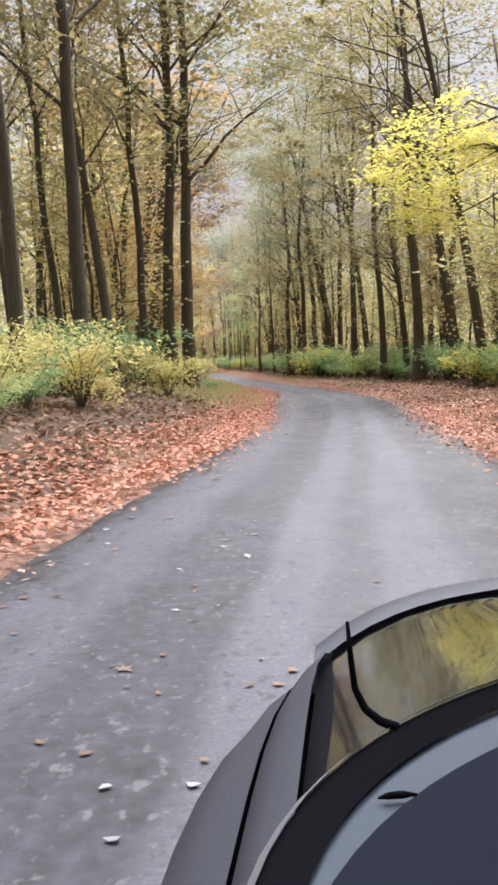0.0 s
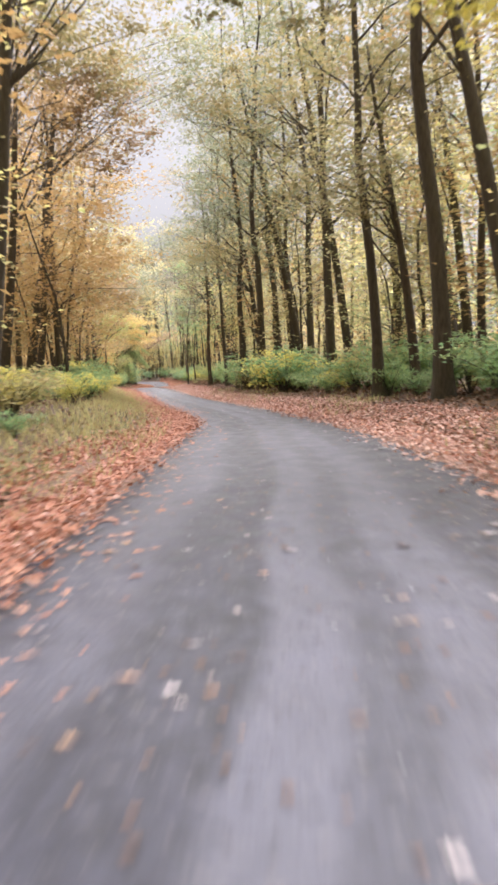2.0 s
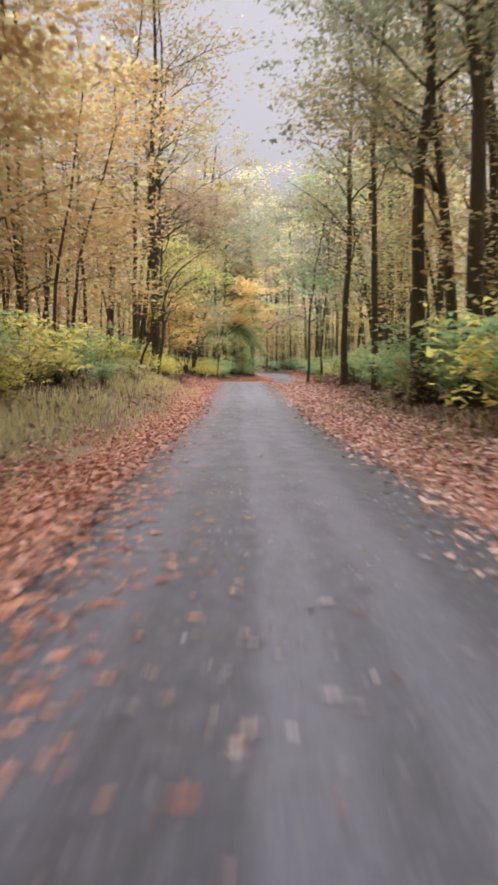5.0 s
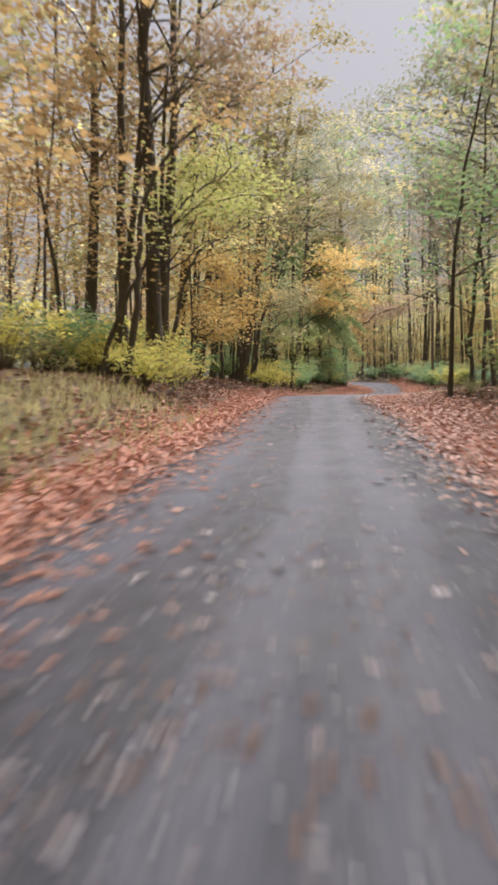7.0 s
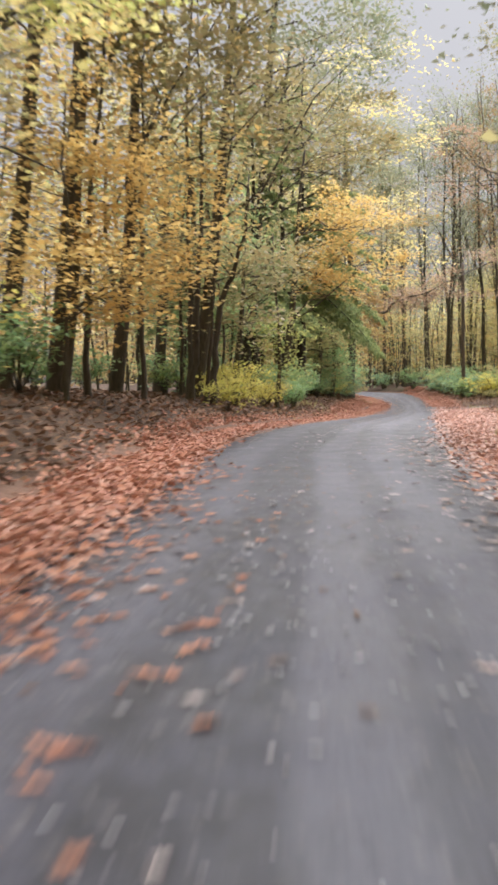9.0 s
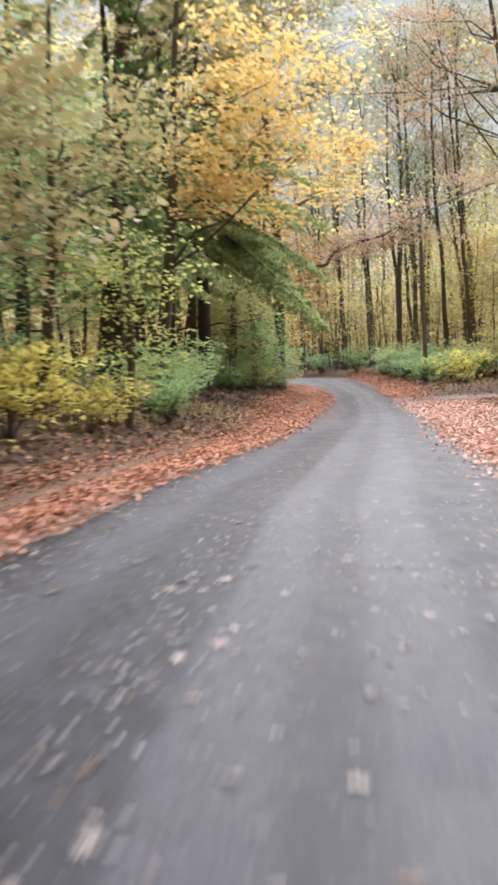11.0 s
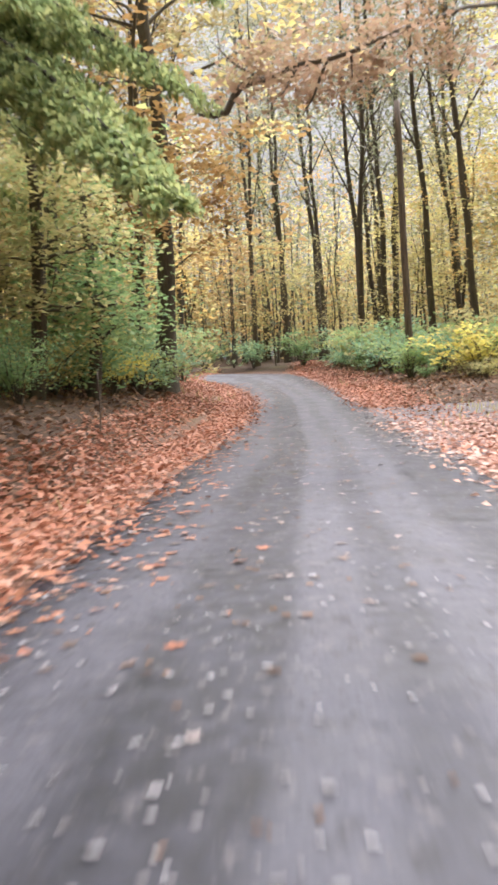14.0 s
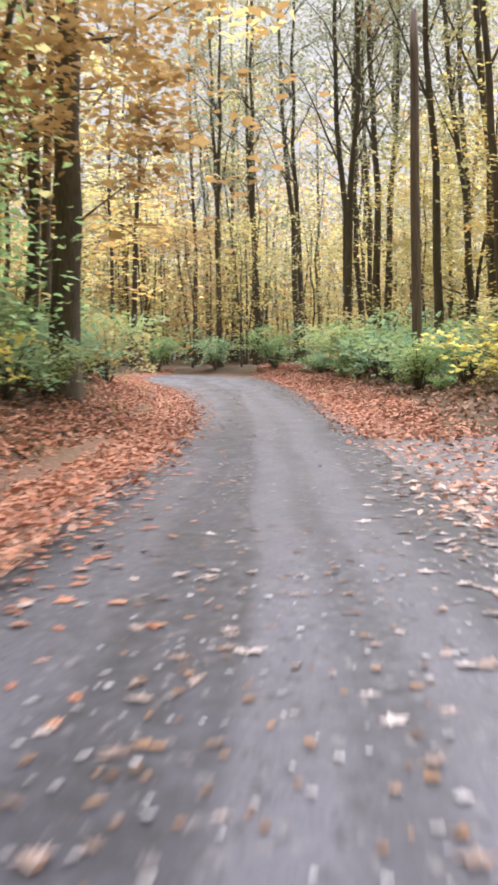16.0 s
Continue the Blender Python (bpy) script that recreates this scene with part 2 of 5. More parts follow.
def asphalt():
    m, n, l, p = nodes_of("asphalt_worn")
    uv = n.new("ShaderNodeUVMap")
    uv.uv_map = "across"
    sep = n.new("ShaderNodeSeparateXYZ")
    l.new(uv.outputs["UV"], sep.inputs[0])
    grain = noise_node(n, l, 55.0, 3.0)
    blotch = noise_node(n, l, 0.55, 5.0, (1.0, 0.3, 1.0))
    wander = noise_node(n, l, 0.16, 3.0, (0.4, 1.0, 1.0))
    mottle = noise_node(n, l, 3.2, 8.0, (1.0, 0.45, 1.0))
    crust = noise_node(n, l, 11.0, 6.0, (1.0, 0.7, 1.0))
    # wheel tracks polished pale, their shine also put into the colour, rough darker strips between them; both wander a
    # little along the lane
    wob = n.new("ShaderNodeMath")
    wob.operation = "MULTIPLY_ADD"
    l.new(wander, wob.inputs[0])
    wob.inputs[1].default_value = 0.16
    off = n.new("ShaderNodeMath")
    off.operation = "SUBTRACT"
    l.new(sep.outputs["X"], off.inputs[0])
    off.inputs[1].default_value = 0.04
    l.new(off.outputs[0], wob.inputs[2])
    track = ramp_node(n, l, wob.outputs[0], ((0.0, (0.05,) * 3), (0.12, (0.22,) * 3), (0.18, (0.72,) * 3), (0.29, (0.78,) * 3), (0.34, (0.20,) * 3), (0.47, (0.14,) * 3), (0.495, (0.92,) * 3),
                                                   (0.56, (0.92,) * 3), (0.59, (0.40,) * 3), (0.635, (0.40,) * 3), (0.66, (0.86,) * 3), (0.74, (0.84,) * 3), (0.78, (0.20,) * 3), (0.90, (0.05,) * 3)))
    fray = n.new("ShaderNodeMath")
    fray.operation = "MULTIPLY_ADD"
    l.new(mottle, fray.inputs[0])
    fray.inputs[1].default_value = 0.9
    shift = n.new("ShaderNodeMath")
    shift.operation = "SUBTRACT"
    l.new(track, shift.inputs[0])
    shift.inputs[1].default_value = 0.48
    l.new(shift.outputs[0], fray.inputs[2])
    fray.use_clamp = True
    base = ramp_node(n, l, crust, ((0.32, (0.007, 0.008, 0.012)), (0.5, (0.018, 0.019, 0.029)), (0.68, (0.038, 0.039, 0.055))))
    worn = ramp_node(n, l, grain, ((0.3, (0.056, 0.058, 0.076)), (0.7, (0.100, 0.101, 0.126))))
    col = mix_node(n, l, fray.outputs[0], base, worn)
    col = mix_node(n, l, 0.55, col, ramp_node(n, l, blotch, ((0.3, (0.30, 0.30, 0.33)), (0.7, (0.62, 0.60, 0.60)))), "OVERLAY")
    # pale dust and crushed leaf in the rough strips
    dust = noise_node(n, l, 19.0, 3.0, (1.0, 0.6, 1.0))
    col = mix_node(n, l, ramp_node(n, l, dust, ((0.60, (0.0,) * 3), (0.70, (0.6,) * 3))), col, (0.14, 0.130, 0.138))
    pit = noise_node(n, l, 17.0, 4.0, (1.0, 0.6, 1.0))
    col = mix_node(n, l, ramp_node(n, l, pit, ((0.33, (0.6,) * 3), (0.42, (0.0,) * 3))), col, (0.016, 0.015, 0.019))
    l.new(col, p.inputs["Base Color"])
    p.inputs["Specular IOR Level"].default_value = 0.28
    rough = ramp_node(n, l, mottle, ((0.3, (0.45,) * 3), (0.7, (0.66,) * 3)))
    l.new(rough, p.inputs["Roughness"])
    bump_node(n, l, p, crust, 0.5, 0.012)
    return m


def floor_material():
    m, n, l, p = nodes_of("forest_floor")
    broad, middle, fine = noise_node(n, l, 0.22, 4.0), noise_node(n, l, 1.6, 5.0), noise_node(n, l, 14.0, 5.0)
    litter = ramp_node(n, l, fine, ((0.25, (0.026, 0.015, 0.009)), (0.5, (0.072, 0.040, 0.022)), (0.75, (0.14, 0.080, 0.043))))
    grass = ramp_node(n, l, fine, ((0.3, (0.055, 0.052, 0.020)), (0.7, (0.18, 0.16, 0.06))))
    uv = n.new("ShaderNodeUVMap")
    uv.uv_map = "verge"
    sep = n.new("ShaderNodeSeparateXYZ")
    l.new(uv.outputs["UV"], sep.inputs[0])
    strip = ramp_node(n, l, sep.outputs["X"], ((0.05, (0.0,) * 3), (0.13, (0.18,) * 3), (0.24, (0.18,) * 3), (0.40, (0.0,) * 3)))
    add = n.new("ShaderNodeMath")
    where = n.new("ShaderNodeMath")
    where.operation = "MULTIPLY"
    l.new(strip, where.inputs[0])
    l.new(sep.outputs["Y"], where.inputs[1])
    l.new(where.outputs[0], add.inputs[0])
    l.new(broad, add.inputs[1])
    mask = ramp_node(n, l, add.outputs[0], ((0.57, (0.0,) * 3), (0.72, (0.8,) * 3)))
    col = mix_node(n, l, mask, litter, grass)
    matted = ramp_node(n, l, fine, ((0.3, (0.13, 0.065, 0.045)), (0.5, (0.24, 0.13, 0.09)), (0.7, (0.36, 0.22, 0.165))))
    col = mix_node(n, l, ramp_node(n, l, sep.outputs["X"], ((0.0, (0.85,) * 3), (0.06, (0.75,) * 3), (0.12, (0.0,) * 3))), col, matted)
    col = mix_node(n, l, 0.5, col, ramp_node(n, l, middle, ((0.3, (0.3,) * 3), (0.7, (0.65,) * 3))), "OVERLAY")
    l.new(col, p.inputs["Base Color"])
    p.inputs["Roughness"].default_value = 0.95
    bump_node(n, l, p, fine, 0.9, 0.06)
    return m


def plain(name, col, rough, metal=0.0, grain=0.0):
    m, n, l, p = nodes_of(name)
    p.inputs["Base Color"].default_value = (*col, 1)
    p.inputs["Roughness"].default_value, p.inputs["Metallic"].default_value = rough, metal
    if grain:
        bump_node(n, l, p, noise_node(n, l, grain, 3.0), 0.3, 0.002)
    return m


ASPHALT, FLOOR = asphalt(), floor_material()


# ---- mesh helpers ----
def mesh_of(name, verts, faces, material, flat=True):
    me = bpy.data.meshes.new(name)
    me.from_pydata([tuple(v) for v in verts], [], [tuple(int(i) for i in f) for f in faces])
    me.materials.append(material)
    if not flat:
        me.shade_smooth()
    me.update()
    return me


def quads(name, verts, count, material):
    """A mesh of count separate leaves of three or four corners each, fast."""
    me, m = bpy.data.meshes.new(name), len(verts) // count
    me.vertices.add(m * count)
    me.vertices.foreach_set("co", np.ascontiguousarray(verts, dtype=np.float32).ravel())
    me.loops.add(m * count)
    me.loops.foreach_set("vertex_index", np.arange(m * count, dtype=np.int32))
    me.polygons.add(count)
    me.polygons.foreach_set("loop_start", np.arange(0, m * count, m, dtype=np.int32))
    me.materials.append(material)
    me.update(calc_edges=True)
    return me


def part(name, data, parent, label=""):
    ob = new(name, data)
    ob.parent = parent
    return tagged(ob, label) if label else ob


def leaf_quads(rng, centres, length, width, flat, droop=0.0, corners=4):
    """Corners of a leaf at each centre; flat 1 lies level, 0 turns any way."""
    k = len(centres)
    az = rng.uniform(0, 2 * np.pi, k)
    pitch = rng.normal(0, 1, k) * (1 - flat) * 0.9 - droop
    roll = rng.normal(0, 1, k) * (1 - flat) * 0.9 + rng.normal(0, 0.15, k)
    d = np.stack([np.cos(az) * np.cos(pitch), np.sin(az) * np.cos(pitch), np.sin(pitch)], 1)
    s = np.stack([-np.sin(az), np.cos(az), np.zeros(k)], 1)
    u = np.cross(d, s)
    side = s * np.cos(roll)[:, None] + u * np.sin(roll)[:, None]
    up = np.cross(d, side)
    ln = length * rng.uniform(0.65, 1.3, k)[:, None]
    wd = width * rng.uniform(0.65, 1.3, k)[:, None] / 2
    a = centres - d * ln * 0.5
    b = centres + side * wd + up * wd * 0.25
    c = centres + d * ln * 0.5 - up * ln * 0.06
    e = centres - side * wd + up * wd * 0.25
    if corners == 3:
        return np.stack([a + side * wd * 0.9, c, a - side * wd * 0.9 + up * wd * 0.3], 1).reshape(-1, 3)
    return np.stack([a, b, c, e], 1).reshape(-1, 3)


LOBES = ((0.0, -0.62), (0.07, -0.30), (0.34, -0.44), (0.23, -0.13), (0.56, 0.10), (0.20, 0.16), (0.0, 0.62),
         (-0.20, 0.16), (-0.56, 0.10), (-0.23, -0.13), (-0.34, -0.44), (-0.07, -0.30))


def lobed(name, rng, centres, size, material):
    """A mesh of separate five-lobed leaves lying about level, each a little curled."""
    k, shape = len(centres), np.array(LOBES)
    m = len(shape)
    az, tip, curl = rng.uniform(0, 2 * np.pi, k), rng.normal(0, 0.07, (k, 2)), rng.uniform(0.0, 0.18, k)
    s = size * rng.uniform(0.55, 1.35, k)
    ux, uy = shape[:, 0][None] * s[:, None] * rng.uniform(0.45, 1.0, k)[:, None], shape[:, 1][None] * s[:, None]
    x = ux * np.cos(az)[:, None] - uy * np.sin(az)[:, None]
    y = ux * np.sin(az)[:, None] + uy * np.cos(az)[:, None]
    z = np.abs(ux) * curl[:, None] + x * tip[:, :1] + y * tip[:, 1:]
    z -= z.min(1, keepdims=True)
    v = np.stack([x, y, z], -1) + centres[:, None]
    me = bpy.data.meshes.new(name)
    me.vertices.add(m * k)
    me.vertices.foreach_set("co", v.astype(np.float32).ravel())
    me.loops.add(m * k)
    me.loops.foreach_set("vertex_index", np.arange(m * k, dtype=np.int32))
    me.polygons.add(k)
    me.polygons.foreach_set("loop_start", np.arange(0, m * k, m, dtype=np.int32))
    me.materials.append(material)
    me.update(calc_edges=True)
    return me


def tube(verts, faces, pts, radii, sides):
    """Adds a tapered tube through pts to the lists."""
    pts = np.asarray(pts, float)
    base = len(verts)
    for i, (q, r) in enumerate(zip(pts, radii)):
        t = pts[min(i + 1, len(pts) - 1)] - pts[max(i - 1, 0)]
        t = t / (np.linalg.norm(t) + 1e-9)
        a = np.cross(t, (0.31, 0.95, 0.05))
        a /= np.linalg.norm(a)
        b = np.cross(t, a)
        for j in range(sides):
            w = 2 * math.pi * j / sides
            verts.append(q + r * (a * math.cos(w) + b * math.sin(w)))
    for i in range(len(pts) - 1):
        for j in range(sides):
            k = (j + 1) % sides
            faces.append((base + i * sides + j, base + i * sides + k, base + (i + 1) * sides + k, base + (i + 1) * sides + j))
    faces.append(tuple(base + (len(pts) - 1) * sides + j for j in range(sides)))


def make_trunk(rng, height, radius, limbs, bark, wander=0.25, flare=1.5):
    """One mesh: a tapered, slightly bent trunk with a root flare, and its limbs. Returns it and the limb ends."""
    verts, faces, n = [], [], 14
    zs = height * np.linspace(0, 1, n) ** 1.25
    bend = np.cumsum(rng.normal(0, wander / n, (n, 2)), 0) * np.linspace(0.2, 1.4, n)[:, None] * height / 8
    pts = np.column_stack([bend - bend[0], zs - 0.25])
    rad = radius * (1 - 0.82 * np.linspace(0, 1, n) ** 1.1)
    rad[0] *= flare
    rad[1] *= 1 + (flare - 1) * 0.3
    tube(verts, faces, pts, rad, 9)
    ends = []
    for low, reach, lift in limbs:
        i = int(np.searchsorted(zs, low * height).clip(1, n - 2))
        az = rng.uniform(0, 2 * np.pi)
        p = pts[i].copy()
        out = np.array([math.cos(az), math.sin(az), 0.0])
        path = [p]
        steps = 5
        for s in range(steps):
            rise = lift * (1 - 0.5 * s / steps)
            out2 = out + rng.normal(0, 0.22, 3)
            p = p + (out2 * np.array([1, 1, 0.4]) + np.array([0, 0, rise])) * reach / steps
            path.append(p)
        r0 = min(rad[i] * 0.45, 0.02 + 0.022 * reach)
        tube(verts, faces, path, r0 * np.linspace(1, 0.15, len(path)), 4)
        ends += path[2:]
        for _ in range(2):
            b = path[rng.integers(2, 4)]
            tip = b + (out + rng.normal(0, 0.6, 3)) * reach * 0.35 + np.array([0, 0, 0.15 * reach])
            tube(verts, faces, [b, (b + tip) / 2 + rng.normal(0, 0.05, 3) * reach * 0.3, tip], [r0 * 0.4, r0 * 0.25, r0 * 0.06], 3)
            ends.append(tip)
    me = mesh_of("trunk", verts, faces, bark, flat=False)
    return me, np.array(ends), pts


def make_crown(rng, ends, count, leaf, spread, flat, material, extra=None, droop=0.0, corners=3, slim=0.75):
    """Leaves in flat sprays about the limb ends, with gaps between."""
    if extra is not None:
        ends = np.concatenate([ends, extra])
    clumps = np.repeat(ends, 2, 0) + rng.normal(0, spread * 0.7, (2 * len(ends), 3)) * (1, 1, 0.5)
    weight = rng.uniform(0.2, 1.0, len(clumps))
    pick = rng.choice(len(clumps), count, p=weight / weight.sum())
    size = rng.uniform(0.5, 1.2, len(clumps))[pick][:, None]
    c = clumps[pick] + rng.normal(0, 1, (count, 3)) * size * spread * np.array([1, 1, 0.38])
    return quads("crown", leaf_quads(rng, c, leaf, leaf * slim, flat, droop, corners), count, material)


def crown_points(rng, n, base, top, radius, shape):
    """Points in a crown between two heights; shape 0 is a column, 1 an egg, 2 a cone."""
    t = rng.uniform(0, 1, n)
    if shape == 2:
        prof = 1.05 - t
    else:
        prof = np.sqrt(np.clip(1 - ((t - 0.42) / 0.62) ** 2, 0.05, 1)) if shape else np.ones(n)
    r, az = radius * prof * np.sqrt(rng.uniform(0.08, 1, n)), rng.uniform(0, 2 * np.pi, n)
    return np.stack([r * np.cos(az), r * np.sin(az), base + (top - base) * t], 1)


def make_tree(seed, height, radius, crown_base, crown_r, count, leaf, material, bark, n_limbs=10, flat=0.55, spread=0.7, shape=1, extra=30, wander=0.25, corners=3, lift=(0.15, 0.8)):
    """A tree as one thing: an Empty at its foot with trunk and crown."""
    rng = np.random.default_rng(seed)
    limbs = [(rng.uniform(crown_base / height, 0.9), crown_r * rng.uniform(0.5, 1.0), rng.uniform(*lift)) for _ in range(n_limbs)]
    trunk, ends, pts = make_trunk(rng, height, radius, limbs, bark, wander)
    root = new("tree")
    part("trunk", trunk, root)
    more = crown_points(rng, extra, crown_base, height, crown_r, shape)
    more[:, :2] += np.stack([np.interp(more[:, 2], pts[:, 2], pts[:, 0]), np.interp(more[:, 2], pts[:, 2], pts[:, 1])], 1)
    part("crown", make_crown(rng, ends, count, leaf, spread, flat, material, more, corners=corners), root)
    return root


def make_hemlock(seed, height, radius, base, reach, boughs, bark, aimed=()):
    """An evergreen: long boughs that arch out and hang, each with side twigs of fine needles. aimed: height on the trunk, tip and fullness of single boughs."""
    rng = np.random.default_rng(seed)
    verts, faces = [], []
    n = 14
    zs = height * np.linspace(0, 1, n)
    girth = radius * (1 - 0.9 * np.linspace(0, 1, n))
    girth[0] *= 1.35
    tube(verts, faces, np.column_stack([rng.normal(0, 0.03, (n, 2)), zs - 0.3]), girth, 10)
    for _ in range(7):
        z, az = rng.uniform(1.4, base + 2), rng.uniform(0, 2 * np.pi)
        d = np.array([math.cos(az), math.sin(az), rng.uniform(-0.1, 0.3)]) * rng.uniform(0.5, 1.3)
        tube(verts, faces, [(0, 0, z), d * 0.6 + (0, 0, z), d + (0, 0, z - 0.1)], [0.04, 0.028, 0.012], 5)
    root = new("hemlock")
    part("trunk", mesh_of("trunk", verts, faces, bark, flat=False), root)
    plan = []
    for _ in range(boughs):
        t = rng.uniform(0, 1) ** 1.15
        z, r, az = base + (height - base) * t, reach * (1.08 - t) * rng.uniform(0.55, 1.0), rng.uniform(0, 2 * np.pi)
        plan.append((z, np.array([math.cos(az) * r, math.sin(az) * r, z - r * rng.uniform(0.3, 0.75)]), 1.0))
    plan += [(z, np.array(tip, float), full) for z, tip, full in aimed]
    needles = []
    for z, tip, full in plan:
        a = np.array([0, 0, z])
        span = np.linalg.norm(tip - a)
        top = a * 0.5 + tip * 0.5 + np.array([0, 0, 0.07 * span])
        s = np.linspace(0, 1, 9)[:, None]
        path = a * (1 - s) ** 2 + 2 * top * s * (1 - s) + tip * s**2
        verts, faces = [], []
        tube(verts, faces, path, np.linspace(0.012 + 0.007 * span, 0.005, 9), 4)
        ahead = (tip - a) / span
        across = np.cross(ahead, (0, 0, 1))
        across /= np.linalg.norm(across) + 1e-6
        for u in np.linspace(0.22, 1.0, int(6 + 3 * span)):
            p = a * (1 - u) ** 2 + 2 * top * u * (1 - u) + tip * u**2
            for side in (-1, 1):
                ln = (0.16 * span * (1.12 - u) + 0.16) * rng.uniform(0.6, 1.15)
                d = across * side * 0.75 + ahead * 0.65 + rng.normal(0, 0.12, 3) + np.array([0, 0, -0.35])
                end = p + d * ln
                tube(verts, faces, [p, end], [0.005, 0.002], 3)
                k = max(int(80 * ln * full), 8)
                w = rng.uniform(0.05, 1.05, (k, 1))
                needles.append(p + (end - p) * w + rng.normal(0, 0.035, (k, 3)) - np.array([0, 0, 1]) * np.abs(rng.normal(0, 0.05, (k, 1))))
        part("bough", mesh_of("bough", verts, faces, bark, flat=False), root)
    c = np.concatenate(needles)
    part("crown", quads("crown", leaf_quads(rng, c, 0.13, 0.065, 0.45, 0.5, 3), len(c), NEEDLE), root)
    return root


def make_shrub(seed, height, radius, count, leaf, material, loose=1.0):
    rng = np.random.default_rng(seed)
    verts, faces, ends = [], [], []
    for _ in range(12):
        az, r = rng.uniform(0, 2 * np.pi), radius * rng.uniform(0.3, 1.05)
        tip = np.array([r * math.cos(az), r * math.sin(az), height * rng.uniform(0.55, 1.0)])
        mid_p = tip * np.array([0.35, 0.35, 0.55]) + rng.normal(0, 0.05, 3)
        tube(verts, faces, [np.array([0, 0, -0.1]), mid_p, tip], [0.018, 0.012, 0.004], 4)
        ends += [mid_p, tip, (mid_p + tip) / 2]
    more = crown_points(rng, 7, height * 0.15, height, radius, 1)
    root = new("shrub")
    part("branchwork", mesh_of("branchwork", verts, faces, BARK, flat=False), root)
    part("foliage", make_crown(rng, np.array(ends), count, leaf, 0.17 * loose * max(radius, 0.6), 0.6, material, more, corners=3), root)
    return root


def stand(x, y, size=1.0, wide=1.0, turn=0.0, lean=(0.0, 0.0), sink=0.0):
    """A pose on the ground: lean is degrees towards +x and towards +y."""
    return pose(x, y, float(ground_z(x, y)) - sink, -lean[1], lean[0], turn) @ Matrix.Diagonal((size * wide, size * wide, size, 1))


# ---- ground and road ----
def drive_line(x):
    """Centre and half width, along y, of the drive at x."""
    u = np.clip((np.asarray(x, float) + 3.2) / 24, 0, 1)
    return 166.0 + 8.4 * u - 1.8 * (1 - u) ** 9, 1.9 + 4.4 * (1 - u) ** 9


def build_ground():
    xs = np.unique(np.concatenate([np.arange(-46, 36, 0.8), -46 - 1.6 ** np.arange(1, 15) , 36 + 1.6 ** np.arange(1, 15)]))
    ys = np.unique(np.concatenate([np.arange(-30, 250, 1.0), -30 - 1.6 ** np.arange(1, 15), 250 + 1.6 ** np.arange(1, 16)]))
    gx, gy = np.meshgrid(xs, ys)
    gz = ground_z(gx, gy)
    gz = np.where(side_dist(gx, gy) < 0.25, gz - 0.07, gz)
    on_drive = (np.abs(gy - drive_line(gx)[0]) < drive_line(gx)[1] + 0.3) & (gx > -5.0) & (gx < 20.5)
    gz = np.where(on_drive, gz - 0.10, gz)
    v = np.stack([gx, gy, gz], -1).reshape(-1, 3)
    nx, ny = len(xs), len(ys)
    i = np.arange(nx * ny).reshape(ny, nx)
    f = np.stack([i[:-1, :-1], i[:-1, 1:], i[1:, 1:], i[1:, :-1]], -1).reshape(-1, 4)
    ob = new("ground", mesh_of("ground", v, f, FLOOR, flat=False))
    layer = ob.data.uv_layers.new(name="verge")
    order = np.zeros(len(ob.data.loops), np.int32)
    ob.data.loops.foreach_get("vertex_index", order)
    away = np.clip(side_dist(gx, gy), 0, 10).ravel() / 10
    grassy = (along(((20, 0.0), (28, 1.0), (100, 1.0), (112, 0.0)), gy) * (gx < mid(gy))).ravel()
    layer.data.foreach_set("uv", np.column_stack([away, grassy])[order].astype(np.float32).ravel())
    tagged(ob, "forest floor of brown leaf litter and thin grass", "ground", kind="structure")


def build_road():
    rows = []
    for y in np.arange(-55, 192, 1.0):
        rows.append(((smooth(LEFT, y), y), (smooth(RIGHT, y), y)))
    ctr = np.array([(mid(191.0), 191.0), (-8.6, 194.2)] + list(BEND)[1:])
    t = np.linspace(0, len(ctr) - 1, 60)
    cx, cy = np.interp(t, np.arange(len(ctr)), ctr[:, 0]), np.interp(t, np.arange(len(ctr)), ctr[:, 1])
    for _ in range(6):
        cx[1:-1], cy[1:-1] = (cx[:-2] + 2 * cx[1:-1] + cx[2:]) / 4, (cy[:-2] + 2 * cy[1:-1] + cy[2:]) / 4
    for k in range(2, 60):
        d = np.array([cx[k] - cx[k - 1], cy[k] - cy[k - 1]])
        d /= np.linalg.norm(d)
        nrm = np.array([-d[1], d[0]]) * 2.25
        rows.append(((cx[k] + nrm[0], cy[k] + nrm[1]), (cx[k] - nrm[0], cy[k] - nrm[1])))
    m = 13
    rng = np.random.default_rng(4)
    verts, uvs = [], []
    for k, (a, b) in enumerate(rows):
        ja, jb = rng.normal(0, 0.05), rng.normal(0, 0.05)
        for j in range(m):
            s = j / (m - 1)
            x, y = a[0] + (b[0] - a[0]) * s, a[1] + (b[1] - a[1]) * s
            if j == 0:
                x += ja
            if j == m - 1:
                x += jb
            z = smooth(HEIGHT, y) + 0.05 * (1 - (2 * s - 1) ** 2) - (0.07 if j in (0, m - 1) else 0.0)
            verts.append((x, y, z))
            uvs.append((s, k / 10.0))
    faces = [(k * m + j, k * m + j + 1, (k + 1) * m + j + 1, (k + 1) * m + j) for k in range(len(rows) - 1) for j in range(m - 1)]
    me = mesh_of("road", verts, faces, ASPHALT, flat=False)
    layer = me.uv_layers.new(name="across")
    for lp in me.loops:
        layer.data[lp.index].uv = uvs[lp.vertex_index]
    tagged(new("road", me), "narrow worn grey asphalt lane with fallen leaves", "road", kind="structure")


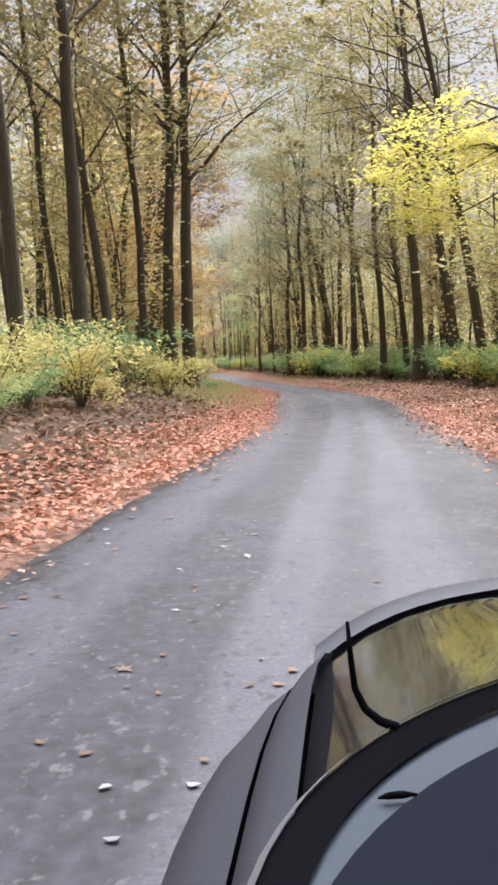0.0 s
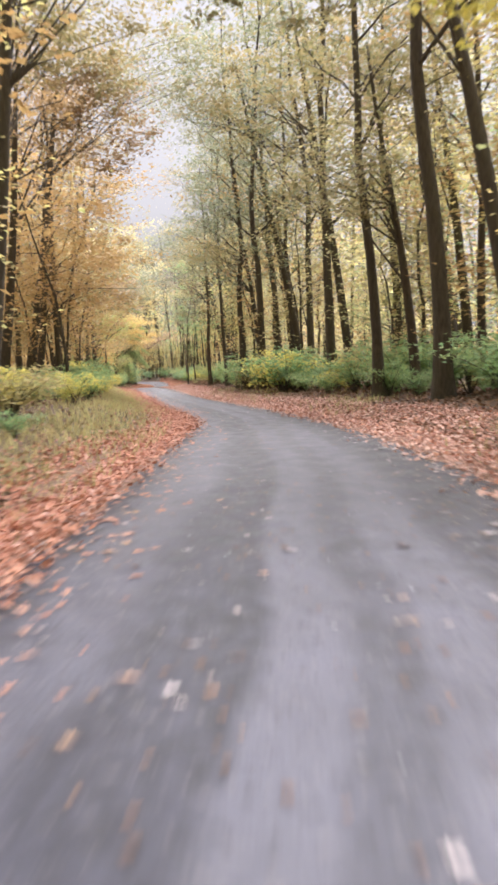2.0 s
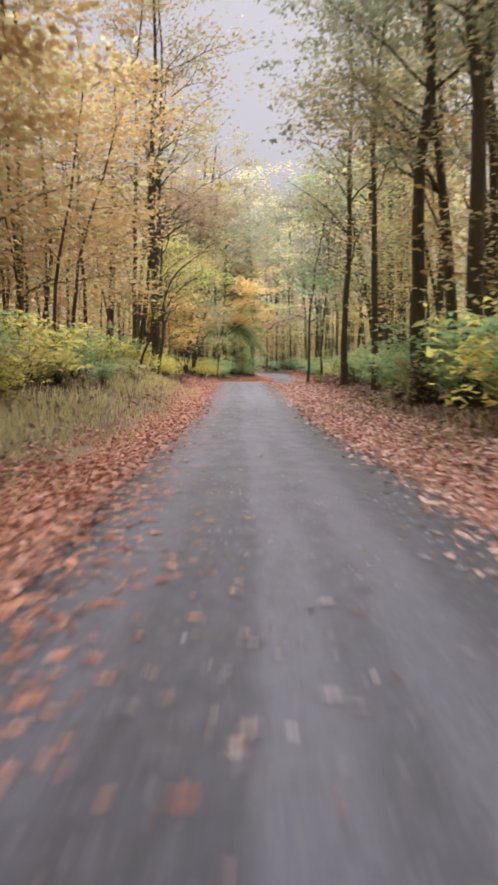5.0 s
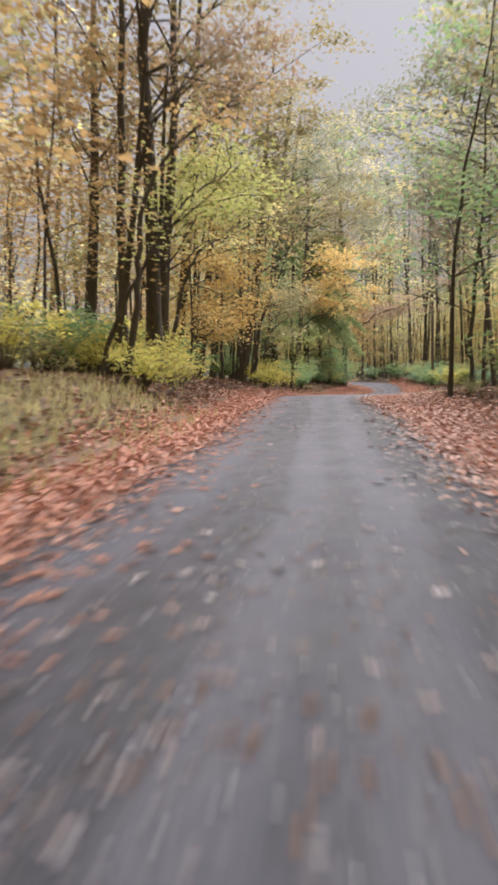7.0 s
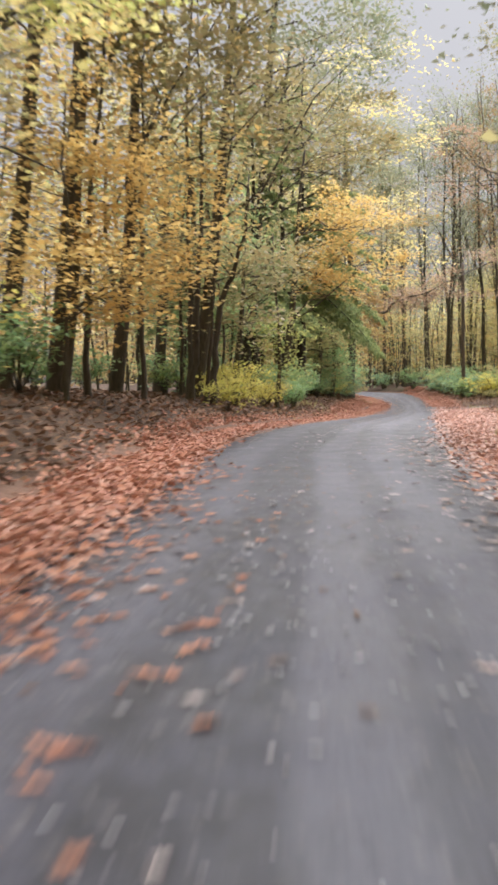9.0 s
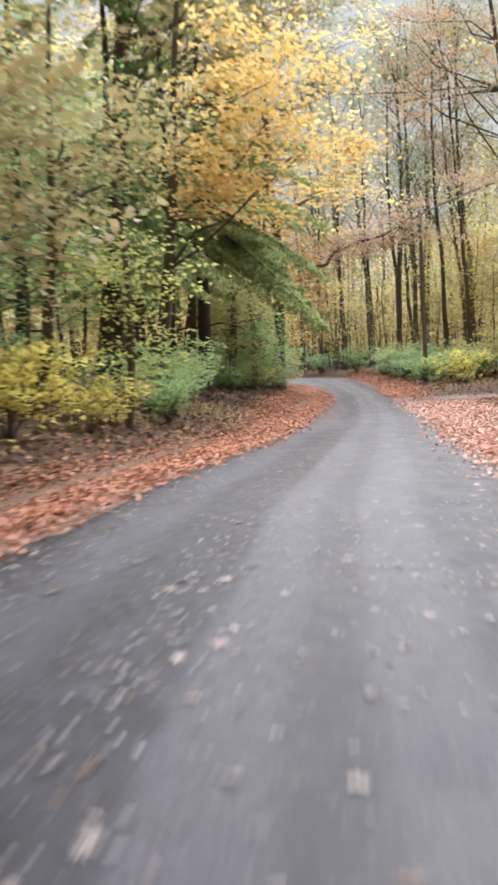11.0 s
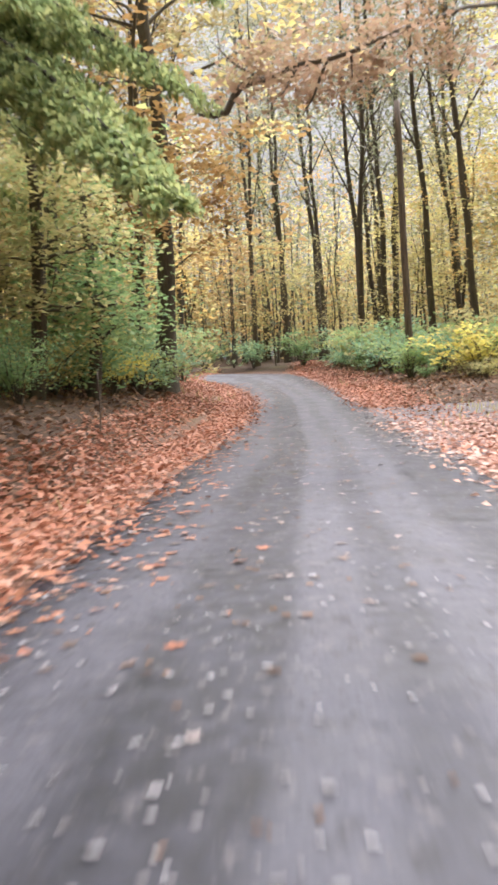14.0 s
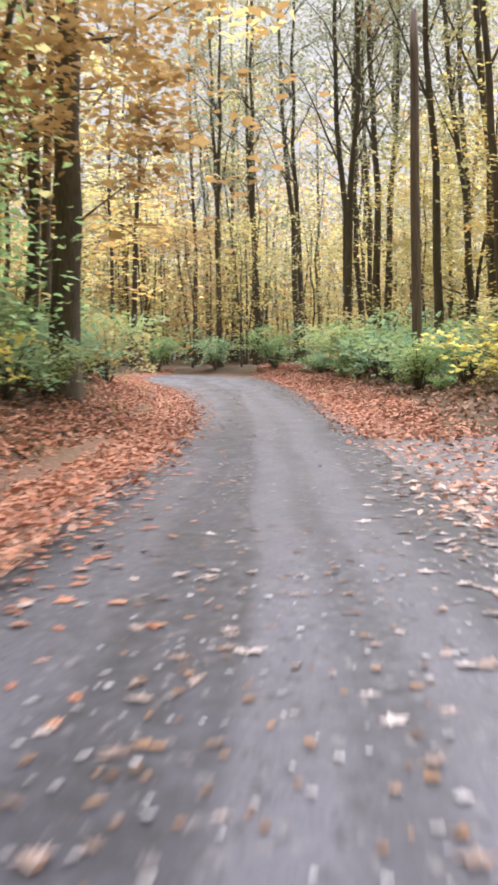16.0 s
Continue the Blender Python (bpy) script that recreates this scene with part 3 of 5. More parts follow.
def build_drive():
    """A leaf-strewn gravel drive that leaves the lane towards +x."""
    m, n, l, p = nodes_of("gravel")
    fine, broad = noise_node(n, l, 40.0, 4.0), noise_node(n, l, 0.9, 4.0)
    col = mix_node(n, l, broad, ramp_node(n, l, fine, ((0.3, (0.060, 0.060, 0.072)), (0.7, (0.16, 0.155, 0.17)))), (0.17, 0.145, 0.145))
    l.new(col, p.inputs["Base Color"])
    p.inputs["Roughness"].default_value = 0.9
    bump_node(n, l, p, fine, 0.6, 0.02)
    verts, m_ = [], 14
    us = np.linspace(0, 1, 48)
    for u in us:
        x = -4.6 + 25.4 * u
        y, half = (float(k) for k in drive_line(x))
        for j in range(m_):
            yy = y + half * (2 * j / (m_ - 1) - 1)
            verts.append((x, yy, float(ground_z(x, yy)) + 0.02 - (0.12 if j in (0, m_ - 1) else 0)))
    faces = [(k * m_ + j, (k + 1) * m_ + j, (k + 1) * m_ + j + 1, k * m_ + j + 1) for k in range(len(us) - 1) for j in range(m_ - 1)]
    tagged(new("drive", mesh_of("drive", verts, faces, m, flat=False)), "pale gravel drive strewn with leaves", "road", kind="structure")


build_ground()
build_road()
build_drive()


# ---- fallen leaves ----
def scatter(name, label, rng, pts, lift, size, material, flat):
    z = ground_z(pts[:, 0], pts[:, 1]) if lift is None else lift
    c = np.column_stack([pts, z])
    me = quads(name, leaf_quads(rng, c, size, size * 0.75, flat), len(c), material)
    tagged(new(name, me), label, "leaves", kind="stuff")


def verge_leaves():
    rng = np.random.default_rng(11)
    for side, n, label in ((-1, 76000, "red-brown fallen leaves banked along the verge"), (1, 60000, "pinkish brown fallen leaves along the verge")):
        y = rng.uniform(2, 206, n)
        d = np.where(rng.uniform(0, 1, n) < 0.82, rng.uniform(-0.12, 1.0, n) * np.where(side < 0, along(((0, 2.2), (30, 1.1), (60, 1.0), (82, 0.75), (112, 0.9), (135, 1.1), (150, 1.1), (158, 1.5), (168, 1.9), (206, 2.1)), y), along(((0, 2.6), (50, 2.4), (66, 1.3), (100, 1.6), (206, 1.6)), y)) + rng.normal(0, 0.16, n), np.abs(rng.normal(0, 1.0, n)) * (np.where(side < 0, 0.75, 1.3))) + 0.35 * np.sin(y * 0.21) * rng.uniform(0, 1, n)
        x = np.where(side < 0, smooth(LEFT, y) - d, smooth(RIGHT, y) + d)
        keep = (side < 0) | (np.abs(y - drive_line(x)[0]) > drive_line(x)[1] * 0.8) | (rng.uniform(0, 1, n) < 0.22)
        keep &= (side < 0) | (y < 26) | (y > 164) | (rng.uniform(0, 1, n) < 0.6)
        x, y, n = x[keep], y[keep], int(keep.sum())
        z = np.maximum(ground_z(x, y) + 0.035, smooth(HEIGHT, y) + 0.012) + rng.uniform(0, 0.05, n)
        if side > 0:
            # a wedge of leaves between lane and drive
            wx, wy = -0.4 + rng.normal(0, 1.0, 1000), 165.4 + rng.normal(0, 0.6, 1000)
            wy += 0.45 * (wx + 0.4)
            x, y, z = np.append(x, wx), np.append(y, wy), np.append(z, ground_z(wx, wy) + 0.05)
        scatter("fallen_leaves", label, rng, np.column_stack([x, y]), z, 0.09, LITTER, 0.72)
    y = rng.uniform(26, 164, 26000)
    d = rng.uniform(-0.15, 1.0, 26000) * along(((26, 2.6), (60, 2.2), (80, 1.4), (164, 1.5)), y) + rng.normal(0, 0.2, 26000)
    x = smooth(RIGHT, y) + d
    z = np.maximum(ground_z(x, y) + 0.045, smooth(HEIGHT, y) + 0.016) + rng.uniform(0, 0.05, 26000)
    scatter("fallen_leaves", "pale faded fallen leaves along the verge", rng, np.column_stack([x, y]), z, 0.09, FADED, 0.72)


def crown_z(y, s):
    return smooth(HEIGHT, y) + 0.05 * (1 - (2 * s - 1) ** 2)


def road_leaves():
    """Leaves lie in the rough strips beside and between the wheel tracks, in loose patches."""
    rng = np.random.default_rng(12)
    for n, strips, share, thick, patch, size, mat, name, label in (
            (26000, [0.03, 0.11, 0.39, 0.59, 0.84, 0.96], [0.2, 0.14, 0.2, 0.1, 0.18, 0.18], ((0, 0.16), (20, 0.13), (44, 0.07), (56, 0.16), (66, 0.3), (110, 0.30), (122, 0.22), (148, 0.20), (156, 0.15), (160, 0.6), (166, 0.95), (176, 0.95), (190, 0.6)), (2.1, 1.3), 0.078, STRAY,
             "road_leaves", "scattered pale and orange fallen leaves on the asphalt"),
            (40000, [0.05, 0.14, 0.40, 0.60, 0.82, 0.95], [0.2, 0.15, 0.22, 0.12, 0.15, 0.16], ((0, 0.05), (50, 0.15), (70, 0.5), (100, 0.6), (124, 1.0), (129, 2.8), (143, 2.6), (147, 0.5), (152, 0.3), (158, 0.8), (164, 1.8), (178, 1.8), (190, 1.2)), (1.3, 2.1), 0.034, CHAFF,
             "leaf_crumbs", "crushed pale leaf bits on the asphalt"),
            (34000, [0.04, 0.13, 0.40, 0.60, 0.82, 0.95], [0.2, 0.15, 0.25, 0.12, 0.14, 0.14], ((0, 0.25), (50, 0.35), (70, 0.7), (100, 0.6), (122, 0.25), (146, 0.25), (160, 0.5), (190, 0.8)), (1.7, 0.9), 0.046, DRY,
             "leaf_crumbs", "dark crushed leaf bits and grit on the asphalt")):
        y = rng.uniform(0, 190, n)
        s = np.clip(rng.choice(strips, n, p=share) + rng.normal(0, 0.06, n), 0.005, 0.995)
        a, b = smooth(LEFT, y), smooth(RIGHT, y)
        x = a + (b - a) * s
        keep = rng.uniform(0, 1, n) < along(thick, y) * np.clip(0.55 + 1.5 * waves(x * patch[0], y * patch[1]), 0.05, 1.9)
        x, y, s = x[keep], y[keep], s[keep]
        c = np.column_stack([x, y, crown_z(y, s) + 0.004])
        me = lobed(name, rng, c, size, mat) if size > 0.06 else bits(name, rng, c + (0, 0, 0.004), size, mat)
        tagged(new(name, me), label, "leaves", kind="stuff")


def bits(name, rng, centres, size, material):
    """Ragged five-cornered scraps lying flat."""
    k = len(centres)
    ang = np.linspace(0, 2 * np.pi, 5, endpoint=False) + rng.uniform(-0.45, 0.45, (k, 5)) + rng.uniform(0, 6.3, (k, 1))
    far = size * rng.uniform(0.22, 0.75, (k, 5)) * rng.uniform(0.6, 1.25, (k, 1))
    v = centres[:, None] + np.stack([np.cos(ang) * far, np.sin(ang) * far, rng.uniform(0, 0.004, (k, 5))], 2)
    return mesh_of(name, v.reshape(-1, 3), np.arange(k * 5).reshape(-1, 5).tolist(), material)


def tar_seam():
    """A dark, ragged seam across the lane."""
    rng = np.random.default_rng(16)
    m, n, l, p = nodes_of("old_tar")
    l.new(ramp_node(n, l, noise_node(n, l, 14.0, 4.0), ((0.3, (0.014, 0.014, 0.017)), (0.7, (0.045, 0.045, 0.05)))), p.inputs["Base Color"])
    p.inputs["Roughness"].default_value = 0.8
    verts = []
    for k in range(60):
        s = 0.02 + 0.66 * k / 59
        y = 48.2 - 1.1 * s + 0.07 * math.sin(11 * s) + rng.normal(0, 0.03)
        a, b = float(smooth(LEFT, y)), float(smooth(RIGHT, y))
        w = 0.05 * (0.35 + abs(math.sin(17 * s)) + rng.uniform(0, 0.4))
        verts += [(a + (b - a) * s, y - w, float(crown_z(y - w, s)) + 0.006), (a + (b - a) * s, y + w, float(crown_z(y + w, s)) + 0.006)]
    faces = [(2 * k, 2 * k + 2, 2 * k + 3, 2 * k + 1) for k in range(59)]
    tagged(new("road_seam", mesh_of("road_seam", verts, faces, m)), "dark ragged tar seam across the asphalt lane", "road", kind="structure")


def edge_drifts():
    """Leaves drifted thickly over the asphalt along one edge or the other."""
    rng = np.random.default_rng(14)
    for side, y0, y1, n, label in ((-1, 58, 116, 4800, "red-brown leaves drifted over the asphalt edge"), (1, 92, 124, 3600, "pale leaves drifted over the asphalt edge"),
                                   (-1, 12, 56, 900, "red-brown leaves drifted over the asphalt edge"), (1, 14, 60, 1100, "pale leaves drifted over the asphalt edge"),
                                   (-1, 148, 188, 1500, "red-brown leaves drifted over the asphalt edge"), (1, 156, 190, 1200, "pale leaves drifted over the asphalt edge")):
        y = rng.uniform(y0, y1, n)
        s = np.abs(rng.normal(0, 0.13, n))
        s = s if side < 0 else 1 - s
        a, b = smooth(LEFT, y), smooth(RIGHT, y)
        z = smooth(HEIGHT, y) + 0.05 * (1 - (2 * s - 1) ** 2) + 0.006
        me = lobed("leaf_drift", rng, np.column_stack([a + (b - a) * s, y, z]), 0.09, LITTER if side < 0 else STRAY)
        tagged(new("leaf_drift", me), label, "leaves", kind="stuff")


def drive_leaves():
    rng = np.random.default_rng(15)
    x, y = rng.uniform(-4.2, 6.0, 6500), rng.uniform(156.0, 173.0, 6500)
    mid_y, half = drive_line(x)
    keep = np.abs(y - mid_y) < half + 0.4
    x, y = x[keep], y[keep]
    me = lobed("drive_leaves", rng, np.column_stack([x, y, ground_z(x, y) + 0.028]), 0.085, STRAY)
    tagged(new("drive_leaves", me), "pale fallen leaves scattered over the drive", "leaves", kind="stuff")


def floor_leaves():
    rng = np.random.default_rng(13)
    n = 80000
    y = rng.uniform(4, 200, n)
    d = 0.7 + 8.3 * rng.uniform(0, 1, n) ** 1.8
    x = np.where(rng.uniform(0, 1, n) < 0.5, smooth(LEFT, y) - d, smooth(RIGHT, y) + d)
    keep = ((x < mid(y)) | (np.abs(y - 166.0 - 0.35 * (x + 3.2)) > 3.2) | (rng.uniform(0, 1, n) < 0.12)) & ((x > mid(y)) | (d > 4.0) | (y < 34) | (y > 84) | (rng.uniform(0, 1, n) < 0.25))
    x, y, n = x[keep], y[keep], int(keep.sum())
    z = ground_z(x, y) + rng.uniform(0.01, 0.05, n)
    scatter("floor_leaves", "dry brown leaf litter under the trees", rng, np.column_stack([x, y]), z, 0.13, DRY, 0.6)


verge_leaves()
road_leaves()
tar_seam()
edge_drifts()
drive_leaves()
floor_leaves()


# ---- plants: one model for each look, then copies ----
TALL, SMALL, SHRUB = {}, {}, {}


def tall(look_of, x, y, diam, size=1.0, lean=(0.0, 0.0), turn=None):
    """A tall forest tree standing on the ground, trunk diam metres thick at breast height."""
    src, label = TALL[look_of]
    t = (x * 37 + y * 53) % 360 if turn is None else turn
    k = min(max(diam / 0.44 / size, 0.5), 1.5)
    return tagged(copy_thing(src, stand(x, y, size, k, t, lean)), label, "tree", "forest trees")


def small(look_of, x, y, size=1.0, wide=1.0, lean=(0.0, 0.0), turn=None):
    src, label = SMALL[look_of]
    t = (x * 71 + y * 29) % 360 if turn is None else turn
    return tagged(copy_thing(src, stand(x, y, size, wide, t, lean)), label, "tree", "understorey trees")


def shrub(look_of, x, y, size=1.0, wide=1.0, turn=None):
    src, label = SHRUB[look_of]
    t = (x * 91 + y * 17) % 360 if turn is None else turn
    return tagged(copy_thing(src, stand(x, y, size, wide, t)), label, "shrub", "roadside shrubs")


def build_models():
    """The first of each kind stands at a place of its own in the wood."""
    spec = (("olive", OLIVE_SHADE, BARK, 1, (14, 40), "tall dark-barked tree with thin olive-yellow crown"),
            ("tan", TAN_SHADE, BARK, 2, (-14, 92), "tall dark-barked tree with golden tan autumn crown"),
            ("green", DULL, BARK, 3, (13, 76), "tall dark-barked tree with dull green crown"),
            ("yellow", YELLOW, BARK_GREY, 4, (-12, 30), "tall grey-barked tree with yellow autumn crown"),
            ("russet", RUSSET, BARK, 5, (16, 100), "tall dark-barked tree with brownish russet crown"))
    for key, mat, bark, seed, spot, label in spec:
        ob = make_tree(seed, 23.0, 0.22, 6.5, 4.6, 4300, 0.215, mat, bark, n_limbs=15, extra=30, spread=0.62, wander=0.75, lift=(0.3, 1.3))
        ob.matrix_world = stand(*spot)
        TALL[key] = (tagged(ob, label, "tree", "forest trees"), label)
    label = "tall slim forked tree with sparse yellow-green leaves and bare upper twigs"
    ob = make_tree(9, 24.0, 0.20, 8.0, 3.6, 2500, 0.20, DULL, BARK, n_limbs=20, extra=10, spread=0.7, wander=0.75, lift=(0.7, 2.0))
    ob.matrix_world = stand(4.0, 224.0)
    TALL["bare"] = (tagged(ob, label, "tree", "forest trees"), label)
    spec = (("yellow", YELLOW, 21, (11, 45), "young understorey tree with bright yellow leaves"),
            ("tan", TAN, 22, (-11, 88), "young understorey tree with golden tan leaves"),
            ("olive", OLIVE, 23, (11, 88), "young understorey tree with olive-yellow leaves"),
            ("orange", ORANGE, 24, (-15, 118), "young understorey tree with orange leaves"),
            ("green", GREEN, 25, (-13, 152), "young understorey tree with green leaves"),
            ("dim", OLIVE_SHADE, 27, (-13.5, 128.0), "young understorey tree with thin dull olive leaves"),
            ("russet", RUSSET, 26, (10, 104), "young understorey tree with russet leaves"))
    for key, mat, seed, spot, label in spec:
        ob = make_tree(seed, 8.5, 0.06, 1.5, 2.5, 1750, 0.155, mat, BARK, n_limbs=10, flat=0.72, spread=0.42, extra=28, wander=1.0, corners=4)
        ob.matrix_world = stand(*spot)
        SMALL[key] = (tagged(ob, label, "tree", "understorey trees"), label)
    spec = (("yellow", LEMON, 41, (8.5, 40), "low shrub with yellow-green leaves beside the road"),
            ("olive", OLIVE, 42, (-6, 34), "low shrub with olive-yellow leaves beside the road"),
            ("bluish", BLUISH, 46, (2.0, 176), "low shrub with blue-green leaves beside the road"),
            ("green", GREEN, 43, (9.5, 64), "low shrub with green leaves beside the road"),
            ("fine_yellow", YELLOW, 44, (-5.2, 20.6), "loose shrub with small yellow-green leaves at the foot of trees"),
            ("fine_green", GREEN, 45, (-4.2, 25.2), "loose shrub with small green leaves at the foot of trees"))
    for key, mat, seed, spot, label in spec:
        ob = make_shrub(seed, 1.4, 1.15, 2200, 0.085, mat, 1.3) if seed in (44, 45) else make_shrub(seed, 1.45, 1.25, 980, 0.135, mat)
        ob.matrix_world = stand(*spot)
        SHRUB[key] = (tagged(ob, label, "shrub", "roadside shrubs"), label)


build_models()

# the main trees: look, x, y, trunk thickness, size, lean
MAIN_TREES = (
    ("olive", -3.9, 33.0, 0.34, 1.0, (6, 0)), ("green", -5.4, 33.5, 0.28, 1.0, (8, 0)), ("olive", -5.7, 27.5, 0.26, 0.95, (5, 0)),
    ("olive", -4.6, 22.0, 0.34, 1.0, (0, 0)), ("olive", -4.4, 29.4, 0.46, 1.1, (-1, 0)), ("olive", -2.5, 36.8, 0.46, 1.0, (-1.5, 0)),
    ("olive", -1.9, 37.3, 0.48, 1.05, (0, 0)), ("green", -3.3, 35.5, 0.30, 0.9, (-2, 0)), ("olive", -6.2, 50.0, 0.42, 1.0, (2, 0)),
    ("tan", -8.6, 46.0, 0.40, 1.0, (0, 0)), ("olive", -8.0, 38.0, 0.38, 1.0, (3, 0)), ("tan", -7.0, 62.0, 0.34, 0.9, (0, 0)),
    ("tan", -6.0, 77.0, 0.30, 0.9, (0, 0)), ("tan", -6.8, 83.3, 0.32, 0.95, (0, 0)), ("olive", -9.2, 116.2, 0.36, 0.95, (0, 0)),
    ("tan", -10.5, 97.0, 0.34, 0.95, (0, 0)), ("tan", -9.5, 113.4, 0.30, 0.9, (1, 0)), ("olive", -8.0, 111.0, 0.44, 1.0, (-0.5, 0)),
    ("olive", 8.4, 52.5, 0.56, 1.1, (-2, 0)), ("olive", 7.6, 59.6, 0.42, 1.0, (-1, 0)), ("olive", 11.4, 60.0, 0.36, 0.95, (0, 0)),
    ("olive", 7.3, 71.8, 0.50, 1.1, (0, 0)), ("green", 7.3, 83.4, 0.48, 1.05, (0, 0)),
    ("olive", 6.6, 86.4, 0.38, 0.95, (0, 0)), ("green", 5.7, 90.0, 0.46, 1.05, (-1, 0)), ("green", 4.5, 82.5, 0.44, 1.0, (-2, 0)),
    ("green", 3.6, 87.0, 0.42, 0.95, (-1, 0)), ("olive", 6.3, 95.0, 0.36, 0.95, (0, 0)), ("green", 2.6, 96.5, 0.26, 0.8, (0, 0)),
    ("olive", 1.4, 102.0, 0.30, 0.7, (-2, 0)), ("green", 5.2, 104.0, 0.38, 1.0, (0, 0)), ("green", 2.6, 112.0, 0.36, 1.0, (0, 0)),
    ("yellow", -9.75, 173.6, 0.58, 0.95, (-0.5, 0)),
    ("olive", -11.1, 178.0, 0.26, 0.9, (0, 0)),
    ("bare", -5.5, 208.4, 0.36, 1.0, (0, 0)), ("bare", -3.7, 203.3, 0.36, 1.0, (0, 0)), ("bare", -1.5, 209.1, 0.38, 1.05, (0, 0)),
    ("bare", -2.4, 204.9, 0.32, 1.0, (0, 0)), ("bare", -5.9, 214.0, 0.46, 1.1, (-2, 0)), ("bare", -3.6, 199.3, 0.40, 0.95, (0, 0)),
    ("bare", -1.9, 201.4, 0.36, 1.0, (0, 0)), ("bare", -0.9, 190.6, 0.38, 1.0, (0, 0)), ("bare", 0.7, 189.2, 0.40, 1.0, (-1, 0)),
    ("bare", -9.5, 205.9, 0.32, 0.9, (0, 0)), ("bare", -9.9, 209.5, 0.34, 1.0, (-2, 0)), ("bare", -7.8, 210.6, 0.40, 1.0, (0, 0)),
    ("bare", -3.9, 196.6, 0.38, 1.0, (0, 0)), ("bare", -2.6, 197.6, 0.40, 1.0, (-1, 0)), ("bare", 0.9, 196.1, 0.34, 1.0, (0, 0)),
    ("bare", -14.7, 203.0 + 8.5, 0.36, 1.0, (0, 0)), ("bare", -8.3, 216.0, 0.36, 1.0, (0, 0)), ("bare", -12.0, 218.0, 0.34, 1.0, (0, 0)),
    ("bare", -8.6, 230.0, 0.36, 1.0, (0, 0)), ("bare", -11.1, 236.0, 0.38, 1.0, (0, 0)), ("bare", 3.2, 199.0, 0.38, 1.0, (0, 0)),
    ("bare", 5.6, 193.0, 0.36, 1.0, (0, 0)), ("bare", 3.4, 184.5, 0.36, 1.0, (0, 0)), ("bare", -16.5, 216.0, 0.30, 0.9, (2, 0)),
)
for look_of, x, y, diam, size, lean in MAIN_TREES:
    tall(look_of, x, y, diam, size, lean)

# unseen trees added around and behind the start to block light, and trees on the open side of the straight
for look_of, x, y in (("olive", -7.6, 4.0), ("tan", -9.5, -4.0), ("olive", -11.0, -13.0), ("green", 4.6, 4.0), ("olive", 6.6, 10.0), ("tan", 3.2, -6.0), ("olive", 2.0, -15.0), ("green", 8.2, 18.0),
                      ("tan", -13.0, -22.0), ("olive", 0.6, -24.0), ("olive", -6.4, 11.5), ("green", 3.4, 119.5), ("olive", 4.4, 124.5), ("olive", 3.6, 130.0), ("green", 5.0, 135.5), ("olive", 4.6, 141.0), ("tan", 5.4, 147.0), ("olive", 4.4, 153.5)):
    tall(look_of, x, y, 0.36, 1.0)

# slender and leaning understorey trees
for look_of, x, y, size, wide, lean in (
        ("orange", -9.7, 122.5, 0.8, 1.0, (0, 0)), ("orange", -10.0, 128.5, 1.15, 1.0, (0, 0)),
        ("green", -0.5, 110.5, 1.25, 0.9, (0, 0)), ("olive", 0.1, 113.4, 1.25, 0.9, (0, 0)),
        ("tan", -6.4, 87.4, 1.1, 1.0, (6, 0)), ("tan", -7.3, 94.7, 1.3, 1.0, (2, 0)), ("tan", -6.9, 91.0, 1.2, 1.0, (4, 0)),
        ("olive", -9.3, 117.2, 1.25, 0.8, (14, 0)), ("olive", -11.8, 120.0, 1.3, 0.9, (3, 0)),
        ("dim", -10.5, 126.0, 1.3, 1.0, (0, 0)), ("dim", -10.5, 134.4, 1.7, 0.8, (0, 0)), ("dim", -9.9, 134.0, 1.1, 1.0, (9, 0)),
        ("green", -11.0, 141.5, 0.9, 1.1, (0, 0)), ("dim", -11.4, 137.0, 1.0, 1.1, (0, 0)),
        ("tan", -11.0, 172.5, 1.5, 1.3, (0, 0)), ("orange", -12.5, 180.0, 1.2, 1.2, (0, 0)), ("yellow", -13.0, 188.0, 1.2, 1.2, (0, 0)),
        ("orange", 1.6, 186.0, 0.95, 1.1, (0, 0)), ("yellow", 3.4, 180.0, 0.9, 1.1, (0, 0)), ("orange", 4.4, 190.0, 1.1, 1.2, (0, 0)),
        ("olive", -5.2, 46.5, 1.5, 0.8, (9, 0)), ("olive", -7.4, 41.0, 1.6, 0.8, (-7, 0)), ("tan", -4.6, 41.0, 1.4, 0.7, (-3, 0)),
        ("yellow", -1.2, 196.0, 0.8, 1.2, (0, 0)), ("olive", -5.0, 203.0, 0.8, 1.2, (0, 0)), ("yellow", -8.4, 204.0, 0.8, 1.1, (0, 0)),
        ("tan", -11.0, 207.5, 0.9, 1.1, (0, 0)), ("yellow", 6.2, 175.0, 0.9, 1.2, (0, 0)),
        ("olive", -10.4, 104.0, 1.7, 0.75, (4, 0)), ("tan", -10.6, 110.0, 1.4, 0.6, (5, 0)),
        ("olive", -7.4, 88.5, 1.3, 0.6, (9, 0)), ("tan", -6.6, 80.0, 1.3, 0.7, (-8, 0)), ("tan", -5.9, 70.0, 1.3, 0.7, (7, 0))):
    small(look_of, x, y, size, wide, lean)


